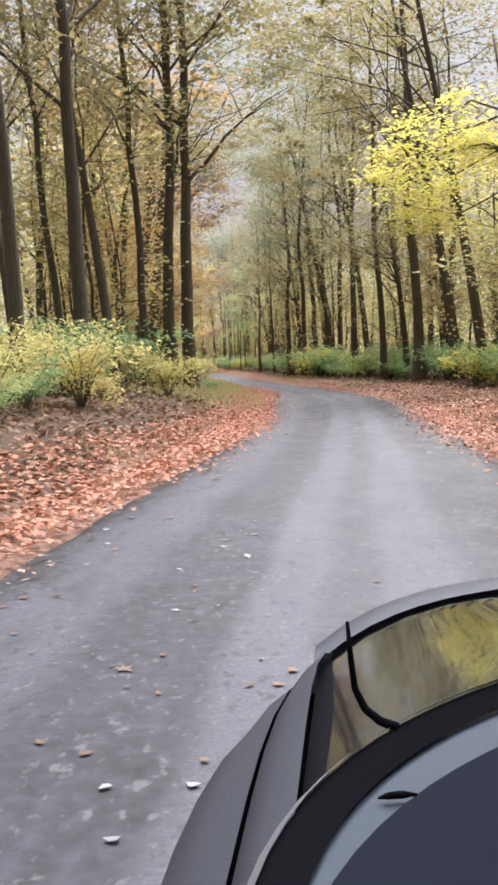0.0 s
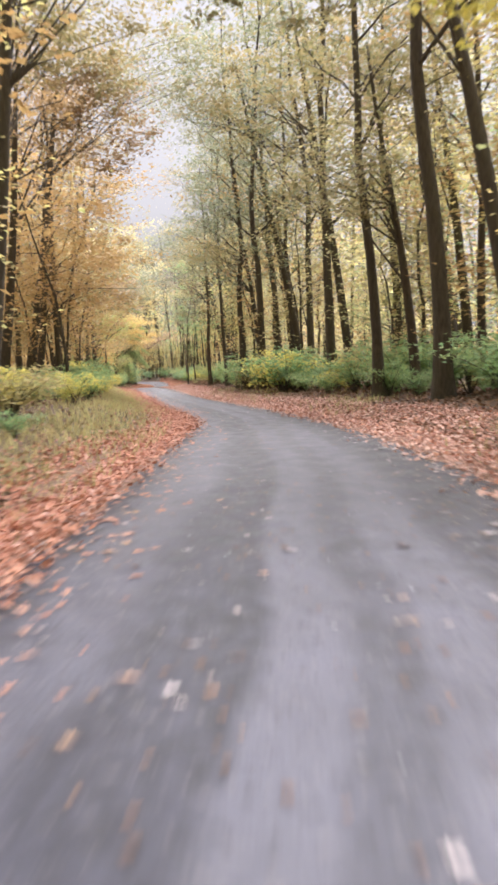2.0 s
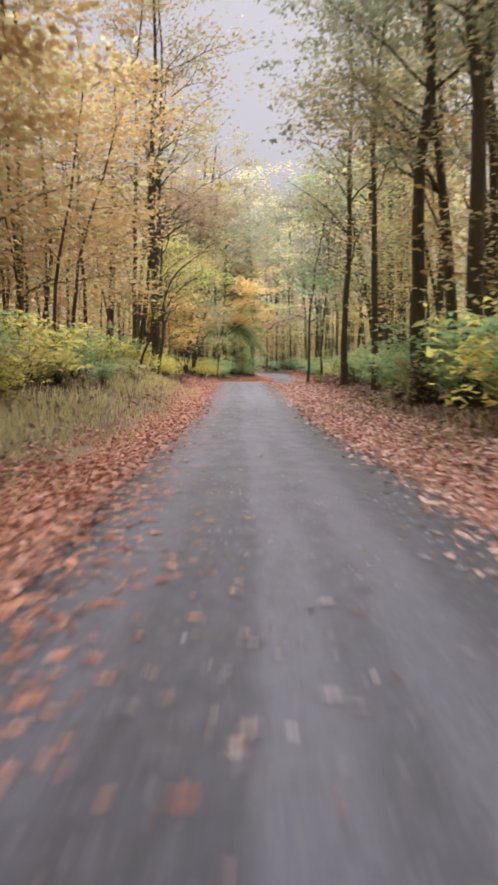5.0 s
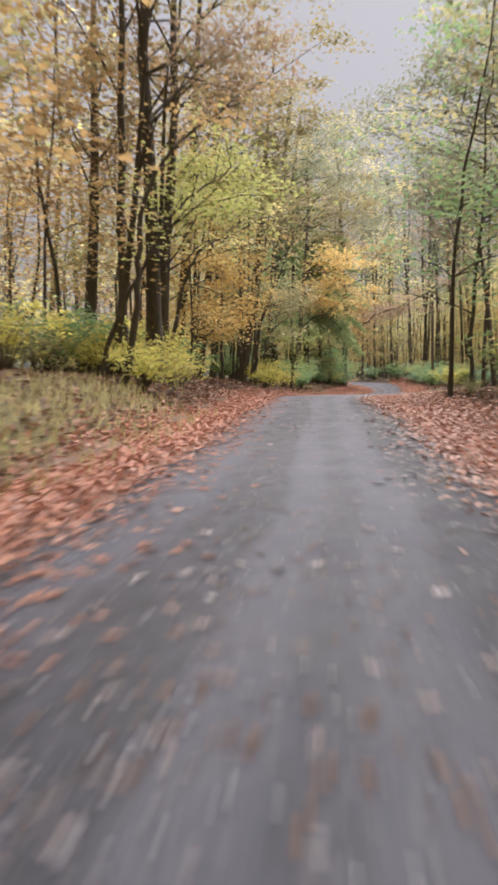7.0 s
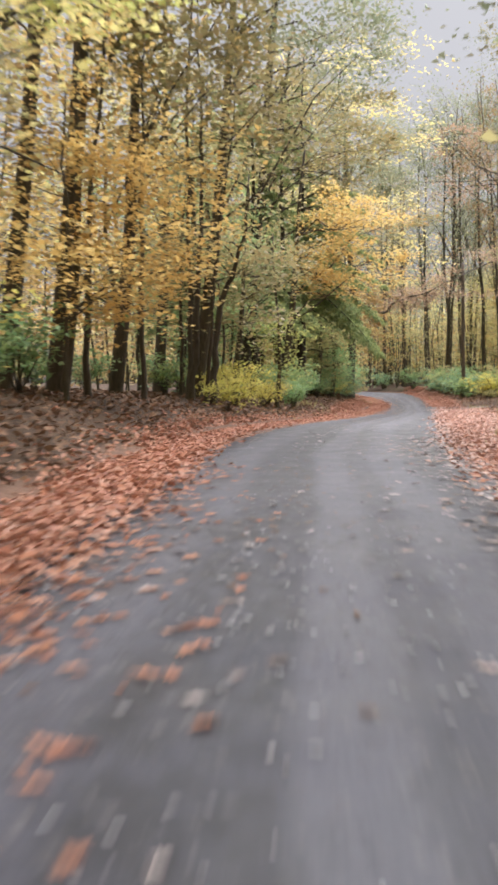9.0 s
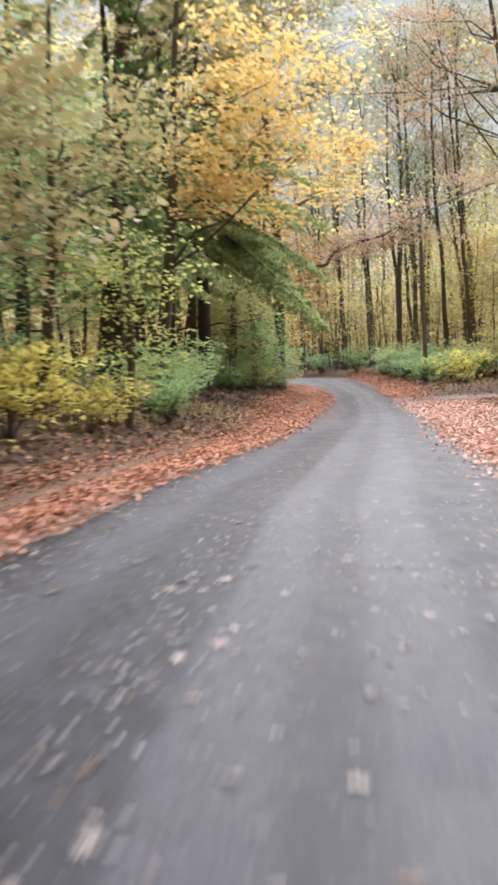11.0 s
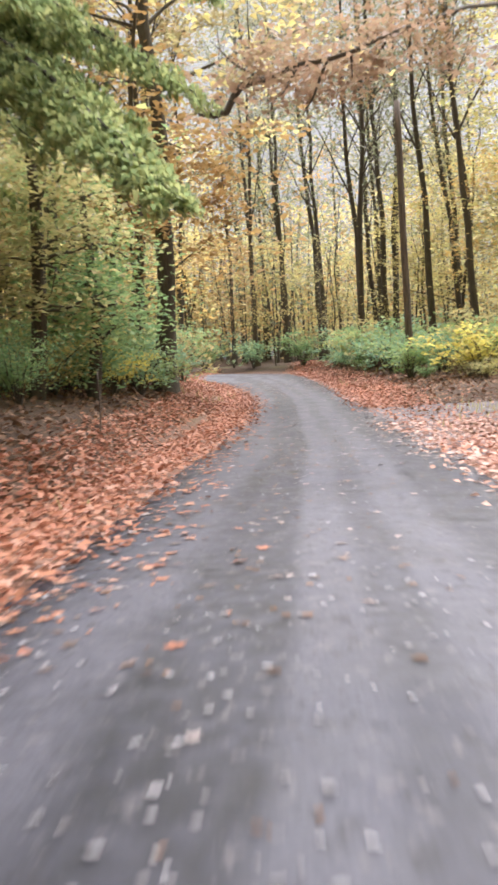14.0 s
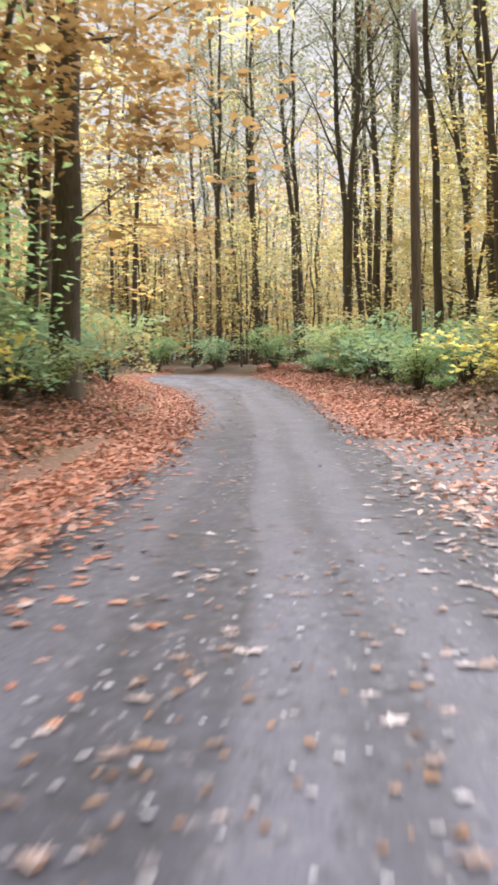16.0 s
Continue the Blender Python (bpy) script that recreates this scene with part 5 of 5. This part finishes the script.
def fill_shrubs():
    """Low shrubs along both verges, thicker away from the lane."""
    rng = np.random.default_rng(78)
    for y in np.arange(12, 205, 1.9):
        for west in (True, False):
            for _ in range(1 if 90 < y < 140 else 2):
                yy, d, tone, size = y + rng.uniform(-0.7, 0.7), rng.uniform(1.9, 6.5), rng.uniform(), rng.choice([0.4, 0.6, 0.85, 1.1, 1.45])
                x = float(smooth(LEFT, yy)) - d if west else float(smooth(RIGHT, yy)) + d
                wide, turn = rng.uniform(0.9, 1.3), rng.uniform(0, 360)
                if float(side_dist(x, yy)) < 1.7:
                    continue
                if west and (94 < yy < 136 and d < 4.0):
                    continue
                if west and (yy > 136 and d < 3.2 or yy > 158 and d < 4.0):
                    continue
                if not west and (yy < 62 and d < 4.0 or 62 <= yy < 112 and d < 2.9):
                    continue
                if not west and (118 < yy < 163 and d < 7 or 154 < yy < 175):
                    continue
                if west and 40 < yy < 80 and d < 2.6:
                    continue
                if west and 146 < yy < 163 and tone > 0.45:
                    continue
                if west and 116 < yy < 150 and math.sin(yy * 0.85 + 0.6) > -0.1:
                    continue
                if west and 84 < yy < 136:
                    size, tone = min(size, 0.75), tone * 0.7
                if west and 36 < yy < 84:
                    size = min(size, 0.7)
                if 152 < yy < 166 and west:
                    key, size = "fine_green" if tone < 0.7 else "fine_yellow", min(size, 0.8)
                elif yy > 138:
                    key = "bluish" if tone < 0.40 else "green" if tone < 0.72 else "olive" if tone < 0.88 else "yellow"
                elif yy < 34:
                    key, size = "fine_yellow" if tone < 0.4 else "fine_green", min(size, 1.1)
                elif yy > 58:
                    key = "yellow" if tone < 0.12 else "olive" if tone < 0.32 else "green"
                else:
                    key = "yellow" if tone < 0.35 else "olive" if tone < 0.42 else "green"
                shrub(key, x, yy, size * (0.75 if d < 3 else 1.0) * (0.95 if yy > 140 else 1.0), wide, turn)
    for y in np.arange(33, 112, 2.9):
        d, tone, size = rng.uniform(3.9, 5.2) if y < 62 else rng.uniform(2.8, 4.4), rng.uniform(), rng.uniform(0.35, 1.2)
        shrub("yellow" if tone < (0.55 if y < 60 else 0.25) else "green", float(smooth(RIGHT, y)) + d, y, size, rng.uniform(0.9, 1.2))
    for y in np.arange(62, 92, 2.6):
        shrub("green" if rng.uniform() < 0.85 else "yellow", float(smooth(LEFT, y)) - rng.uniform(2.8, 4.4), y, rng.uniform(0.7, 1.2), 1.1)
    for x, y, size, key in ((-8.7, 142.6, 0.7, "green"), (-9.0, 144.6, 0.8, "green"), (-9.1, 138.6, 0.6, "yellow"), (-9.45, 136.0, 0.82, "yellow"), (-9.3, 140.6, 0.6, "olive"), (-6.3, 104.2, 0.62, "yellow"), (-6.9, 106.6, 0.7, "yellow"), (-7.6, 112.2, 0.6, "yellow"), (-7.2, 109.6, 0.5, "fine_yellow"), (-9.0, 132.8, 0.6, "yellow"), (-10.6, 140.8, 0.85, "yellow"), (-11.3, 142.2, 0.75, "yellow"), (-8.9, 113.8, 0.9, "yellow"), (-9.7, 116.6, 1.0, "yellow"), (-9.9, 119.2, 0.9, "green"), (-9.2, 110.4, 0.9, "yellow"), (-10.6, 112.2, 1.0, "green"), (-8.6, 108.2, 0.7, "yellow"), (-9.6, 145.2, 1.0, "green"), (-9.5, 148.2, 0.9, "green"),
                            (-10.2, 150.5, 1.1, "green"), (-1.2, 182.5, 1.2, "bluish"), (0.0, 179.0, 1.2, "green"), (1.2, 182.0, 1.5, "olive"), (-2.0, 184.5, 1.0, "bluish"),
                            (-2.9, 186.0, 1.2, "bluish"), (-3.6, 191.0, 1.2, "green"), (-4.6, 198.5, 1.2, "bluish"), (-6.8, 201.5, 1.3, "green"),
                            (-9.6, 203.8, 1.2, "bluish"), (-12.6, 206.5, 1.3, "green"), (-16.0, 209.0, 1.3, "bluish"), (-20.0, 211.5, 1.3, "green"),
                            (-10.2, 161.4, 0.8, "fine_green"), (-10.6, 164.2, 0.9, "fine_yellow"), (-11.2, 168.6, 1.1, "fine_green"),
                            (-9.3, 104.5, 1.0, "yellow"), (-9.6, 108.0, 1.2, "green"), (-10.4, 112.5, 1.2, "yellow"), (-10.6, 116.0, 1.1, "green"), (-10.9, 119.5, 1.2, "yellow"), (-11.2, 124.0, 1.2, "green"), (-9.9, 170.6, 0.9, "bluish"), (-10.4, 167.4, 1.0, "green"), (-9.7, 172.3, 0.7, "green"), (-10.7, 164.6, 0.9, "bluish"), (-10.2, 169.0, 0.8, "yellow"), (-10.9, 172.0, 1.2, "green"), (-10.3, 175.2, 1.0, "bluish"), (-11.0, 166.6, 1.0, "green"), (-11.3, 170.0, 1.1, "bluish"), (-11.6, 172.6, 1.2, "green"), (-11.0, 175.4, 1.1, "bluish"), (-11.4, 177.6, 1.1, "green"), (-12.4, 168.0, 1.3, "green"),
                            (-11.8, 186.0, 1.5, "green"), (-12.8, 190.5, 1.5, "green"), (-15.0, 196.0, 1.5, "green"), (-10.4, 181.5, 1.2, "olive")):
        shrub(key, x, y, size)


fill_shrubs()


# ---- far woods and grass ----
def far_woods():
    """Trees deeper in, too many to count: trunks in one mesh, foliage in one mesh a colour."""
    rng = np.random.default_rng(90)
    verts, faces, spots = [], [], []
    for _ in range(2600):
        x, y = rng.uniform(-75, 70), rng.uniform(-30, 320)
        d = float(side_dist(x, y))
        if d < (11.5 if y < 190 else 22) or d > 58 or abs(x - float(mid(min(y, 190.0)))) > 14 + 0.36 * max(y, 0) or rng.uniform() > 1.25 - d / 60:
            continue
        low = rng.uniform() < 0.62
        z, h = float(ground_z(x, y)), rng.uniform(5, 11) if low else rng.uniform(16, 23)
        r, bend = (rng.uniform(0.04, 0.08) if low else rng.uniform(0.11, 0.22)), rng.normal(0, 0.5, 2)
        tube(verts, faces, [(x, y, z - 0.2), (x + bend[0], y, z + h * 0.5), (x + bend[0] + bend[1], y, z + h)], [r, r * 0.7, r * 0.2], 5)
        spots.append((x, y, z, h, 0.12 if low else 0.4))
    for _ in range(640):
        x, y = rng.uniform(-48, 34), rng.uniform(216, 275)
        z, h, r = float(ground_z(x, y)), rng.uniform(6, 17), rng.uniform(0.05, 0.1)
        tube(verts, faces, [(x, y, z - 0.2), (x + rng.normal(0, 0.5), y, z + h * 0.5), (x + rng.normal(0, 0.7), y, z + h)], [r, r * 0.7, r * 0.2], 5)
        spots.append((x, y, z, h, 0.08))
    # grey bark on all of these: distance haze put into the trunk colour
    tagged(new("far_trunks", mesh_of("far_trunks", verts, faces, BARK_GREY, flat=False)), "dark trunks deep in the wood", "trees", kind="stuff")
    spots = np.array(spots)
    for name, mat, share in (("far_foliage", YELLOW, 0), ("far_foliage", OLIVE, 1), ("far_foliage", TAN, 2), ("far_foliage", DULL, 3)):
        own = np.repeat(spots[share::4], 11, 0)
        lift = own[:, 4] + (1 - own[:, 4]) * rng.uniform(0, 1, len(own))
        clump = np.column_stack([own[:, 0] + rng.normal(0, 1.7, len(own)), own[:, 1] + rng.normal(0, 1.7, len(own)), own[:, 2] + own[:, 3] * lift])
        c = np.repeat(clump, 24, 0)
        p = c + rng.normal(0, 1, c.shape) * (0.8, 0.8, 0.42)
        tagged(new(name, quads(name, leaf_quads(rng, p, 0.32, 0.27, 0.5, corners=3), len(p), mat)), "autumn foliage deep in the wood", "foliage", kind="stuff")


def grass():
    rng = np.random.default_rng(91)
    n = 40000
    y = rng.uniform(14, 200, n)
    west = rng.uniform(0, 1, n) < 0.65
    d = np.abs(rng.normal(1.6, 0.9, n)) + 0.25
    x = np.where(west, smooth(LEFT, y) - d, smooth(RIGHT, y) + d)
    keep = waves(x * 1.7, y * 0.9) + np.where(west & (y > 30) & (y < 104), 0.5, np.where(y > 104, -0.6, -0.15)) > rng.uniform(-0.3, 0.6, n)
    x, y = x[keep], y[keep]
    k = len(x)
    z = ground_z(x, y)
    az, h, lean = rng.uniform(0, 2 * np.pi, k), rng.uniform(0.08, 0.26, k), rng.uniform(0.02, 0.12, k)
    side = np.stack([np.cos(az), np.sin(az), 0 * az], 1) * 0.012
    tip = np.stack([-np.sin(az) * lean, np.cos(az) * lean, h], 1)
    foot = np.stack([x, y, z], 1)
    v = np.stack([foot - side, foot + side, foot + tip * (0.6, 0.6, 0.7) + side * 0.6, foot + tip], 1).reshape(-1, 3)
    tagged(new("grass", quads("grass", v, k, OLIVE)), "thin yellowing grass along the verge", "grass", kind="stuff")


far_woods()
grass()


# ---- pole, stake and car ----
def wood_pole():
    m, n, l, p = nodes_of("weathered_wood")
    grain = noise_node(n, l, 6.0, 5.0, (4.0, 4.0, 0.3))
    l.new(ramp_node(n, l, grain, ((0.3, (0.10, 0.08, 0.065)), (0.7, (0.22, 0.18, 0.15)))), p.inputs["Base Color"])
    p.inputs["Roughness"].default_value = 0.85
    bump_node(n, l, p, grain, 0.5, 0.01)
    verts, faces = [], []
    zs = np.linspace(-0.3, 9.3, 12)
    tube(verts, faces, np.column_stack([0.01 * np.sin(zs), 0 * zs, zs]), np.linspace(0.135, 0.105, 12), 12)
    ob = new("wooden_pole", mesh_of("wooden_pole", verts, faces, m, flat=False))
    ob.matrix_world = stand(-2.55, 181.6, lean=(-0.6, 0))
    tagged(ob, "bare weathered wooden pole standing among green shrubs", "pole")
    verts, faces = [], []
    zs = np.linspace(-0.2, 1.2, 6)
    tube(verts, faces, np.column_stack([0.02 * np.sin(zs * 4), 0 * zs, zs]), np.linspace(0.026, 0.020, 6), 8)
    ob = new("stake", mesh_of("stake", verts, faces, m, flat=False))
    ob.matrix_world = stand(-8.5, 159.6, 0.75, 0.7, lean=(1.0, 0))
    tagged(ob, "short grey weathered stake at the verge", "stake")


wood_pole()


def smooth_part(name, verts, faces, material, parent, label=""):
    return part(name, mesh_of(name, verts, faces, material, flat=False), parent, label)


def loft(rings, closed=True):
    """Faces between rings of equally many points."""
    m, verts, faces = len(rings[0]), [p for r in rings for p in r], []
    for k in range(len(rings) - 1):
        for j in range(m if closed else m - 1):
            i = (j + 1) % m
            faces.append((k * m + j, k * m + i, (k + 1) * m + i, (k + 1) * m + j))
    return verts, faces


def build_car():
    """The dark car on the lane at the start, its near wing and bonnet just below the eye. Local y ahead, x to its right."""
    paint = plain("black_paint", (0.012, 0.012, 0.015), 0.09)
    paint.node_tree.nodes["Principled BSDF"].inputs["Coat Weight"].default_value = 0.7
    satin = plain("satin_paint", (0.042, 0.046, 0.062), 0.48, grain=300.0)
    rubber, trim = plain("black_rubber", (0.006, 0.006, 0.008), 0.75), plain("bright_trim", (0.20, 0.21, 0.24), 0.45, 0.7)
    dash, strip = plain("dash_plastic", (0.013, 0.015, 0.022), 0.6, grain=500.0), plain("sky_tint", (0.036, 0.048, 0.068), 0.6)
    steel = plain("wheel_alloy", (0.35, 0.35, 0.36), 0.35, 0.8)
    for m in (rubber, dash, satin, strip):
        m.node_tree.nodes["Principled BSDF"].inputs["Specular IOR Level"].default_value = 0.12
    for m in (rubber, dash):
        m.node_tree.nodes["Principled BSDF"].inputs["Specular IOR Level"].default_value = 0.0
    glass, n, l, p = nodes_of("car_glass")
    p.inputs["Roughness"].default_value, p.inputs["Base Color"].default_value = 0.02, (0.02, 0.02, 0.02, 1)
    clear, blend = n.new("ShaderNodeBsdfTransparent"), n.new("ShaderNodeMixShader")
    blend.inputs[0].default_value = 0.012
    l.new(clear.outputs[0], blend.inputs[1])
    l.new(p.outputs[0], blend.inputs[2])
    l.new(blend.outputs[0], n["Material Output"].inputs["Surface"])
    car = new("car")
    car.matrix_world = pose(0.0, 0.0, 0.02, 0, 0, -5.5)
    tagged(car, "dark glossy car on the asphalt lane, bonnet mirroring the trees", "car")
    x0, x1, xm = -0.17, 1.57, 0.70

    def cowl(x, k=1.0):
        return 0.62 + 0.73 * k * math.sqrt(max(1 - ((x - xm) / (0.78 * k)) ** 2, 0.0))

    # lower body: sills, doors and tail, with an arch over each wheel left by the rings
    rings = []
    for y, half, low, high in ((1.86, 0.62, 0.30, 0.70), (1.70, 0.66, 0.24, 0.80), (1.36, 0.76, 0.24, 0.86), (1.05, 0.83, 0.23, 0.88), (0.80, 0.86, 0.22, 0.90), (-0.6, 0.87, 0.22, 0.95), (-1.7, 0.86, 0.24, 0.95), (-2.15, 0.78, 0.28, 0.90), (-2.25, 0.66, 0.36, 0.78)):
        rings.append([(xm - half, y, low + 0.08), (xm - half, y, high - 0.09), (xm - half + 0.05, y, high), (xm + half - 0.05, y, high), (xm + half, y, high - 0.09), (xm + half, y, low + 0.08), (xm + half - 0.08, y, low), (xm - half + 0.08, y, low)])
    v, f = loft(rings)
    f += [tuple(range(8)), tuple(range(len(v) - 8, len(v)))[::-1]]
    smooth_part("body", v, f, satin, car)
    # bonnet: a crowned, polished sheet that falls away at the front
    v, f, nx, ny = [], [], 25, 22
    for i in range(nx):
        x = -0.055 + (1.455 + 0.055 - 0.0) * i / (nx - 1)
        edge = min(x + 0.055, 1.455 - x)
        a, z_side = cowl(min(max(x, -0.06), 1.46)) + 0.015, 0.045 * (1 - math.exp(-edge / 0.12))
        b = 1.93 - 0.36 * math.exp(-edge / 0.16)
        for j in range(ny):
            s = j / (ny - 1)
            y = a + (b - a) * s
            v.append((x, y, 0.955 + z_side - 0.035 * (y - 1.0) - 0.20 * max(s - 0.72, 0) ** 2 / 0.078 * 0.5 + 0.012 * math.sin(6 * s) * math.exp(-((x - 0.33) / 0.1) ** 2)))
    f = [(i * ny + j, (i + 1) * ny + j, (i + 1) * ny + j + 1, i * ny + j + 1) for i in range(nx - 1) for j in range(ny - 1)]
    smooth_part("bonnet", v, f, paint, car, "glossy black bonnet")
    # grey band over the bonnet's front: the sky reflected there, painted on as colour
    v = []
    for i in range(40):
        x = -0.062 + 1.524 * i / 39
        edge = min(x + 0.062, 1.462 - x)
        a, b = cowl(min(max(x, -0.06), 1.46)) + 0.015, 1.93 - 0.36 * math.exp(-edge / 0.16)
        for k, lift in ((0.78, 0.001), (0.84, 0.006), (0.92, 0.004), (0.97, -0.006), (0.98, -0.05)):
            y = a + (b - a) * k
            v.append((x, y, 0.955 + 0.045 * (1 - math.exp(-edge / 0.12)) - 0.035 * (y - 1.0) + lift))
    f = [(i * 5 + k, (i + 1) * 5 + k, (i + 1) * 5 + k + 1, i * 5 + k + 1) for i in range(39) for k in range(4)]
    smooth_part("bonnet_sheen", v, f, satin, car, "leading edge of the bonnet, its sky reflection painted grey")
    # wings: two strips with a shut line between them
    for side, name in ((-1, "wing"), (1, "wing")):
        for lo, hi, z_lo, z_hi in ((0.0, 0.045, 0.985, 0.955), (0.050, 0.118, 0.953, 0.905)):
            v = []
            for j in range(16):
                y = -0.2 + 1.70 * j / 15
                fall = 0.060 * max((y - 1.18) / 0.34, 0) ** 2
                for w, z in ((lo, z_lo), ((lo + hi) / 2, (z_lo + z_hi) / 2 + 0.006), (hi, z_hi), (hi, z_hi - 0.02)):
                    x = x0 + 0.115 - w * (1 - 0.8 * max((y - 0.90) / 0.62, 0) ** 2) + 0.02 * max((y - 1.05) / 0.47, 0) ** 2
                    v.append((x if side < 0 else 2 * xm - x, y, z - fall))
            f = [(j * 4 + k, j * 4 + k + 1, j * 4 + k + 5, j * 4 + k + 4) for j in range(15) for k in range(3)]
            smooth_part(name, v, f, satin, car, "dark grey wing")
        v = []
        for j in range(14):
            y = -0.2 + 1.66 * j / 13
            fall = 0.060 * max((y - 1.18) / 0.34, 0) ** 2
            for w, z in ((-0.02, 0.935), (0.06, 0.925), (0.11, 0.88)):
                x = x0 + 0.115 - w * (1 - 0.8 * max((y - 0.90) / 0.62, 0) ** 2)
                v.append((x if side < 0 else 2 * xm - x, y, z - fall))
        f = [(j * 3 + k, j * 3 + k + 1, j * 3 + k + 4, j * 3 + k + 3) for j in range(13) for k in range(2)]
        smooth_part("wing_liner", v, f, rubber, car, "black liner under the wing")
    # windscreen seal, bright edge, glass and what lies under it
    arc = [(xm + 0.78 * math.cos(w), 0.62 + 0.73 * math.sin(w)) for w in np.linspace(math.pi * 1.02, -math.pi * 0.02, 49)]

    def scaled(k, z):
        return [(xm + (x - xm) * k, 0.62 + (y - 0.62) * k, z) for x, y in arc]

    for name, mat, a, b, label in (("seal", rubber, scaled(0.995, 0.998), scaled(0.956, 0.985), "black rubber windscreen seal"), ("edge_trim", trim, scaled(1.003, 0.996), scaled(0.993, 1.002), "bright edge strip")):
        v, f = loft([a, b], closed=False)
        smooth_part(name, v, f, mat, car, label)
    # blue-grey strip: the sky mirrored in the glass, put into its colour
    v, f = loft([scaled(0.960, 0.980), scaled(0.85, 0.975)], closed=False)
    smooth_part("sky_band", v, f, strip, car, "strip under the windscreen, painted blue-grey as reflected sky")
    v, f = loft([[(xm + (x - xm) * (0.962 - 0.13 * k), 0.62 + (y - 0.62) * (0.962 - 0.13 * k), 0.983) for (x, y), k in zip(arc, np.sin(np.linspace(0, math.pi, 49)))], scaled(0.76, 0.990), scaled(0.40, 0.98), scaled(0.05, 0.95)], closed=False)
    smooth_part("dashboard", v, f, dash, car, "dark grey dashboard")
    rings = []
    for s in np.linspace(0, 1, 7):
        hw, dep, z = 0.737 - 0.24 * s, 0.69 - 0.25 * s, 0.99 + 0.43 * s
        rings.append([(xm + hw * math.cos(w), 0.62 - 0.62 * s + dep * math.sin(w), z + 0.03 * math.sin(w) * s) for w in np.linspace(math.pi * 0.97, math.pi * 0.03, 33)])
    v, f = loft(rings, closed=False)
    smooth_part("windscreen", v, f, glass, car, "clear curved windscreen")
    # roof with its pillars
    rings = []
    for y, half, z in ((0.42, 0.46, 1.43), (0.1, 0.52, 1.46), (-0.8, 0.53, 1.45), (-1.3, 0.50, 1.38)):
        rings.append([(xm - half, y, z - 0.05), (xm - half * 0.7, y, z), (xm, y, z + 0.02), (xm + half * 0.7, y, z), (xm + half, y, z - 0.05)])
    v, f = loft(rings, closed=False)
    smooth_part("roof", v, f, paint, car, "dark glossy roof")
    for a, b in (((x1 - 0.12, 0.66, 0.97), (xm + 0.50, 0.05, 1.41)), ((xm - 0.80, -1.85, 0.94), (xm - 0.50, -1.3, 1.35)), ((xm + 0.80, -1.85, 0.94), (xm + 0.50, -1.3, 1.35)), ((xm + 0.83, -0.6, 0.94), (xm + 0.53, -0.6, 1.41)), ((xm - 0.83, -0.6, 0.94), (xm - 0.53, -0.6, 1.41))):
        v, f = [], []
        tube(v, f, [a, b], [0.035, 0.03], 8)
        smooth_part("pillar", v, f, paint, car)
    # washer jet and the bent wire that stands at the windscreen's foot
    v, f = [], []
    tube(v, f, [(0.032, 0.985, 0.998), (0.016, 0.99, 1.003), (0.003, 0.997, 1.012), (-0.006, 1.003, 1.03), (-0.009, 1.005, 1.06), (-0.011, 1.007, 1.093)], [0.005, 0.0045, 0.004, 0.0035, 0.003, 0.0018], 8)
    smooth_part("aerial", v, f, rubber, car, "short bent black aerial")
    v, f = [], []
    tube(v, f, [(0.010, 0.855, 0.984), (0.018, 0.857, 0.985), (0.030, 0.860, 0.985), (0.042, 0.863, 0.984)], [0.0008, 0.003, 0.0035, 0.001], 8)
    smooth_part("washer_jet", v, f, rubber, car)
    # wheels
    for x in (x0 + 0.10, x1 - 0.10):
        for y in (1.32, -1.35):
            v, f, k = [], [], 28
            prof = ((-0.09, 0.20), (-0.10, 0.27), (-0.07, 0.31), (0.07, 0.31), (0.10, 0.27), (0.09, 0.20))
            rings = [[(x + px, y + r * math.cos(w), 0.31 + r * math.sin(w)) for w in np.linspace(0, 2 * math.pi, k, endpoint=False)] for px, r in prof]
            v, f = loft(rings)
            wheel = smooth_part("wheel", v, f, rubber, car, "black tyre on an alloy wheel")
            v, f = [], []
            tube(v, f, [(x - 0.085, y, 0.31), (x + 0.085, y, 0.31)], [0.20, 0.20], 20)
            f.append(tuple(range(20))[::-1])
            smooth_part("rim", v, f, steel, wheel, "grey alloy rim")


build_car()
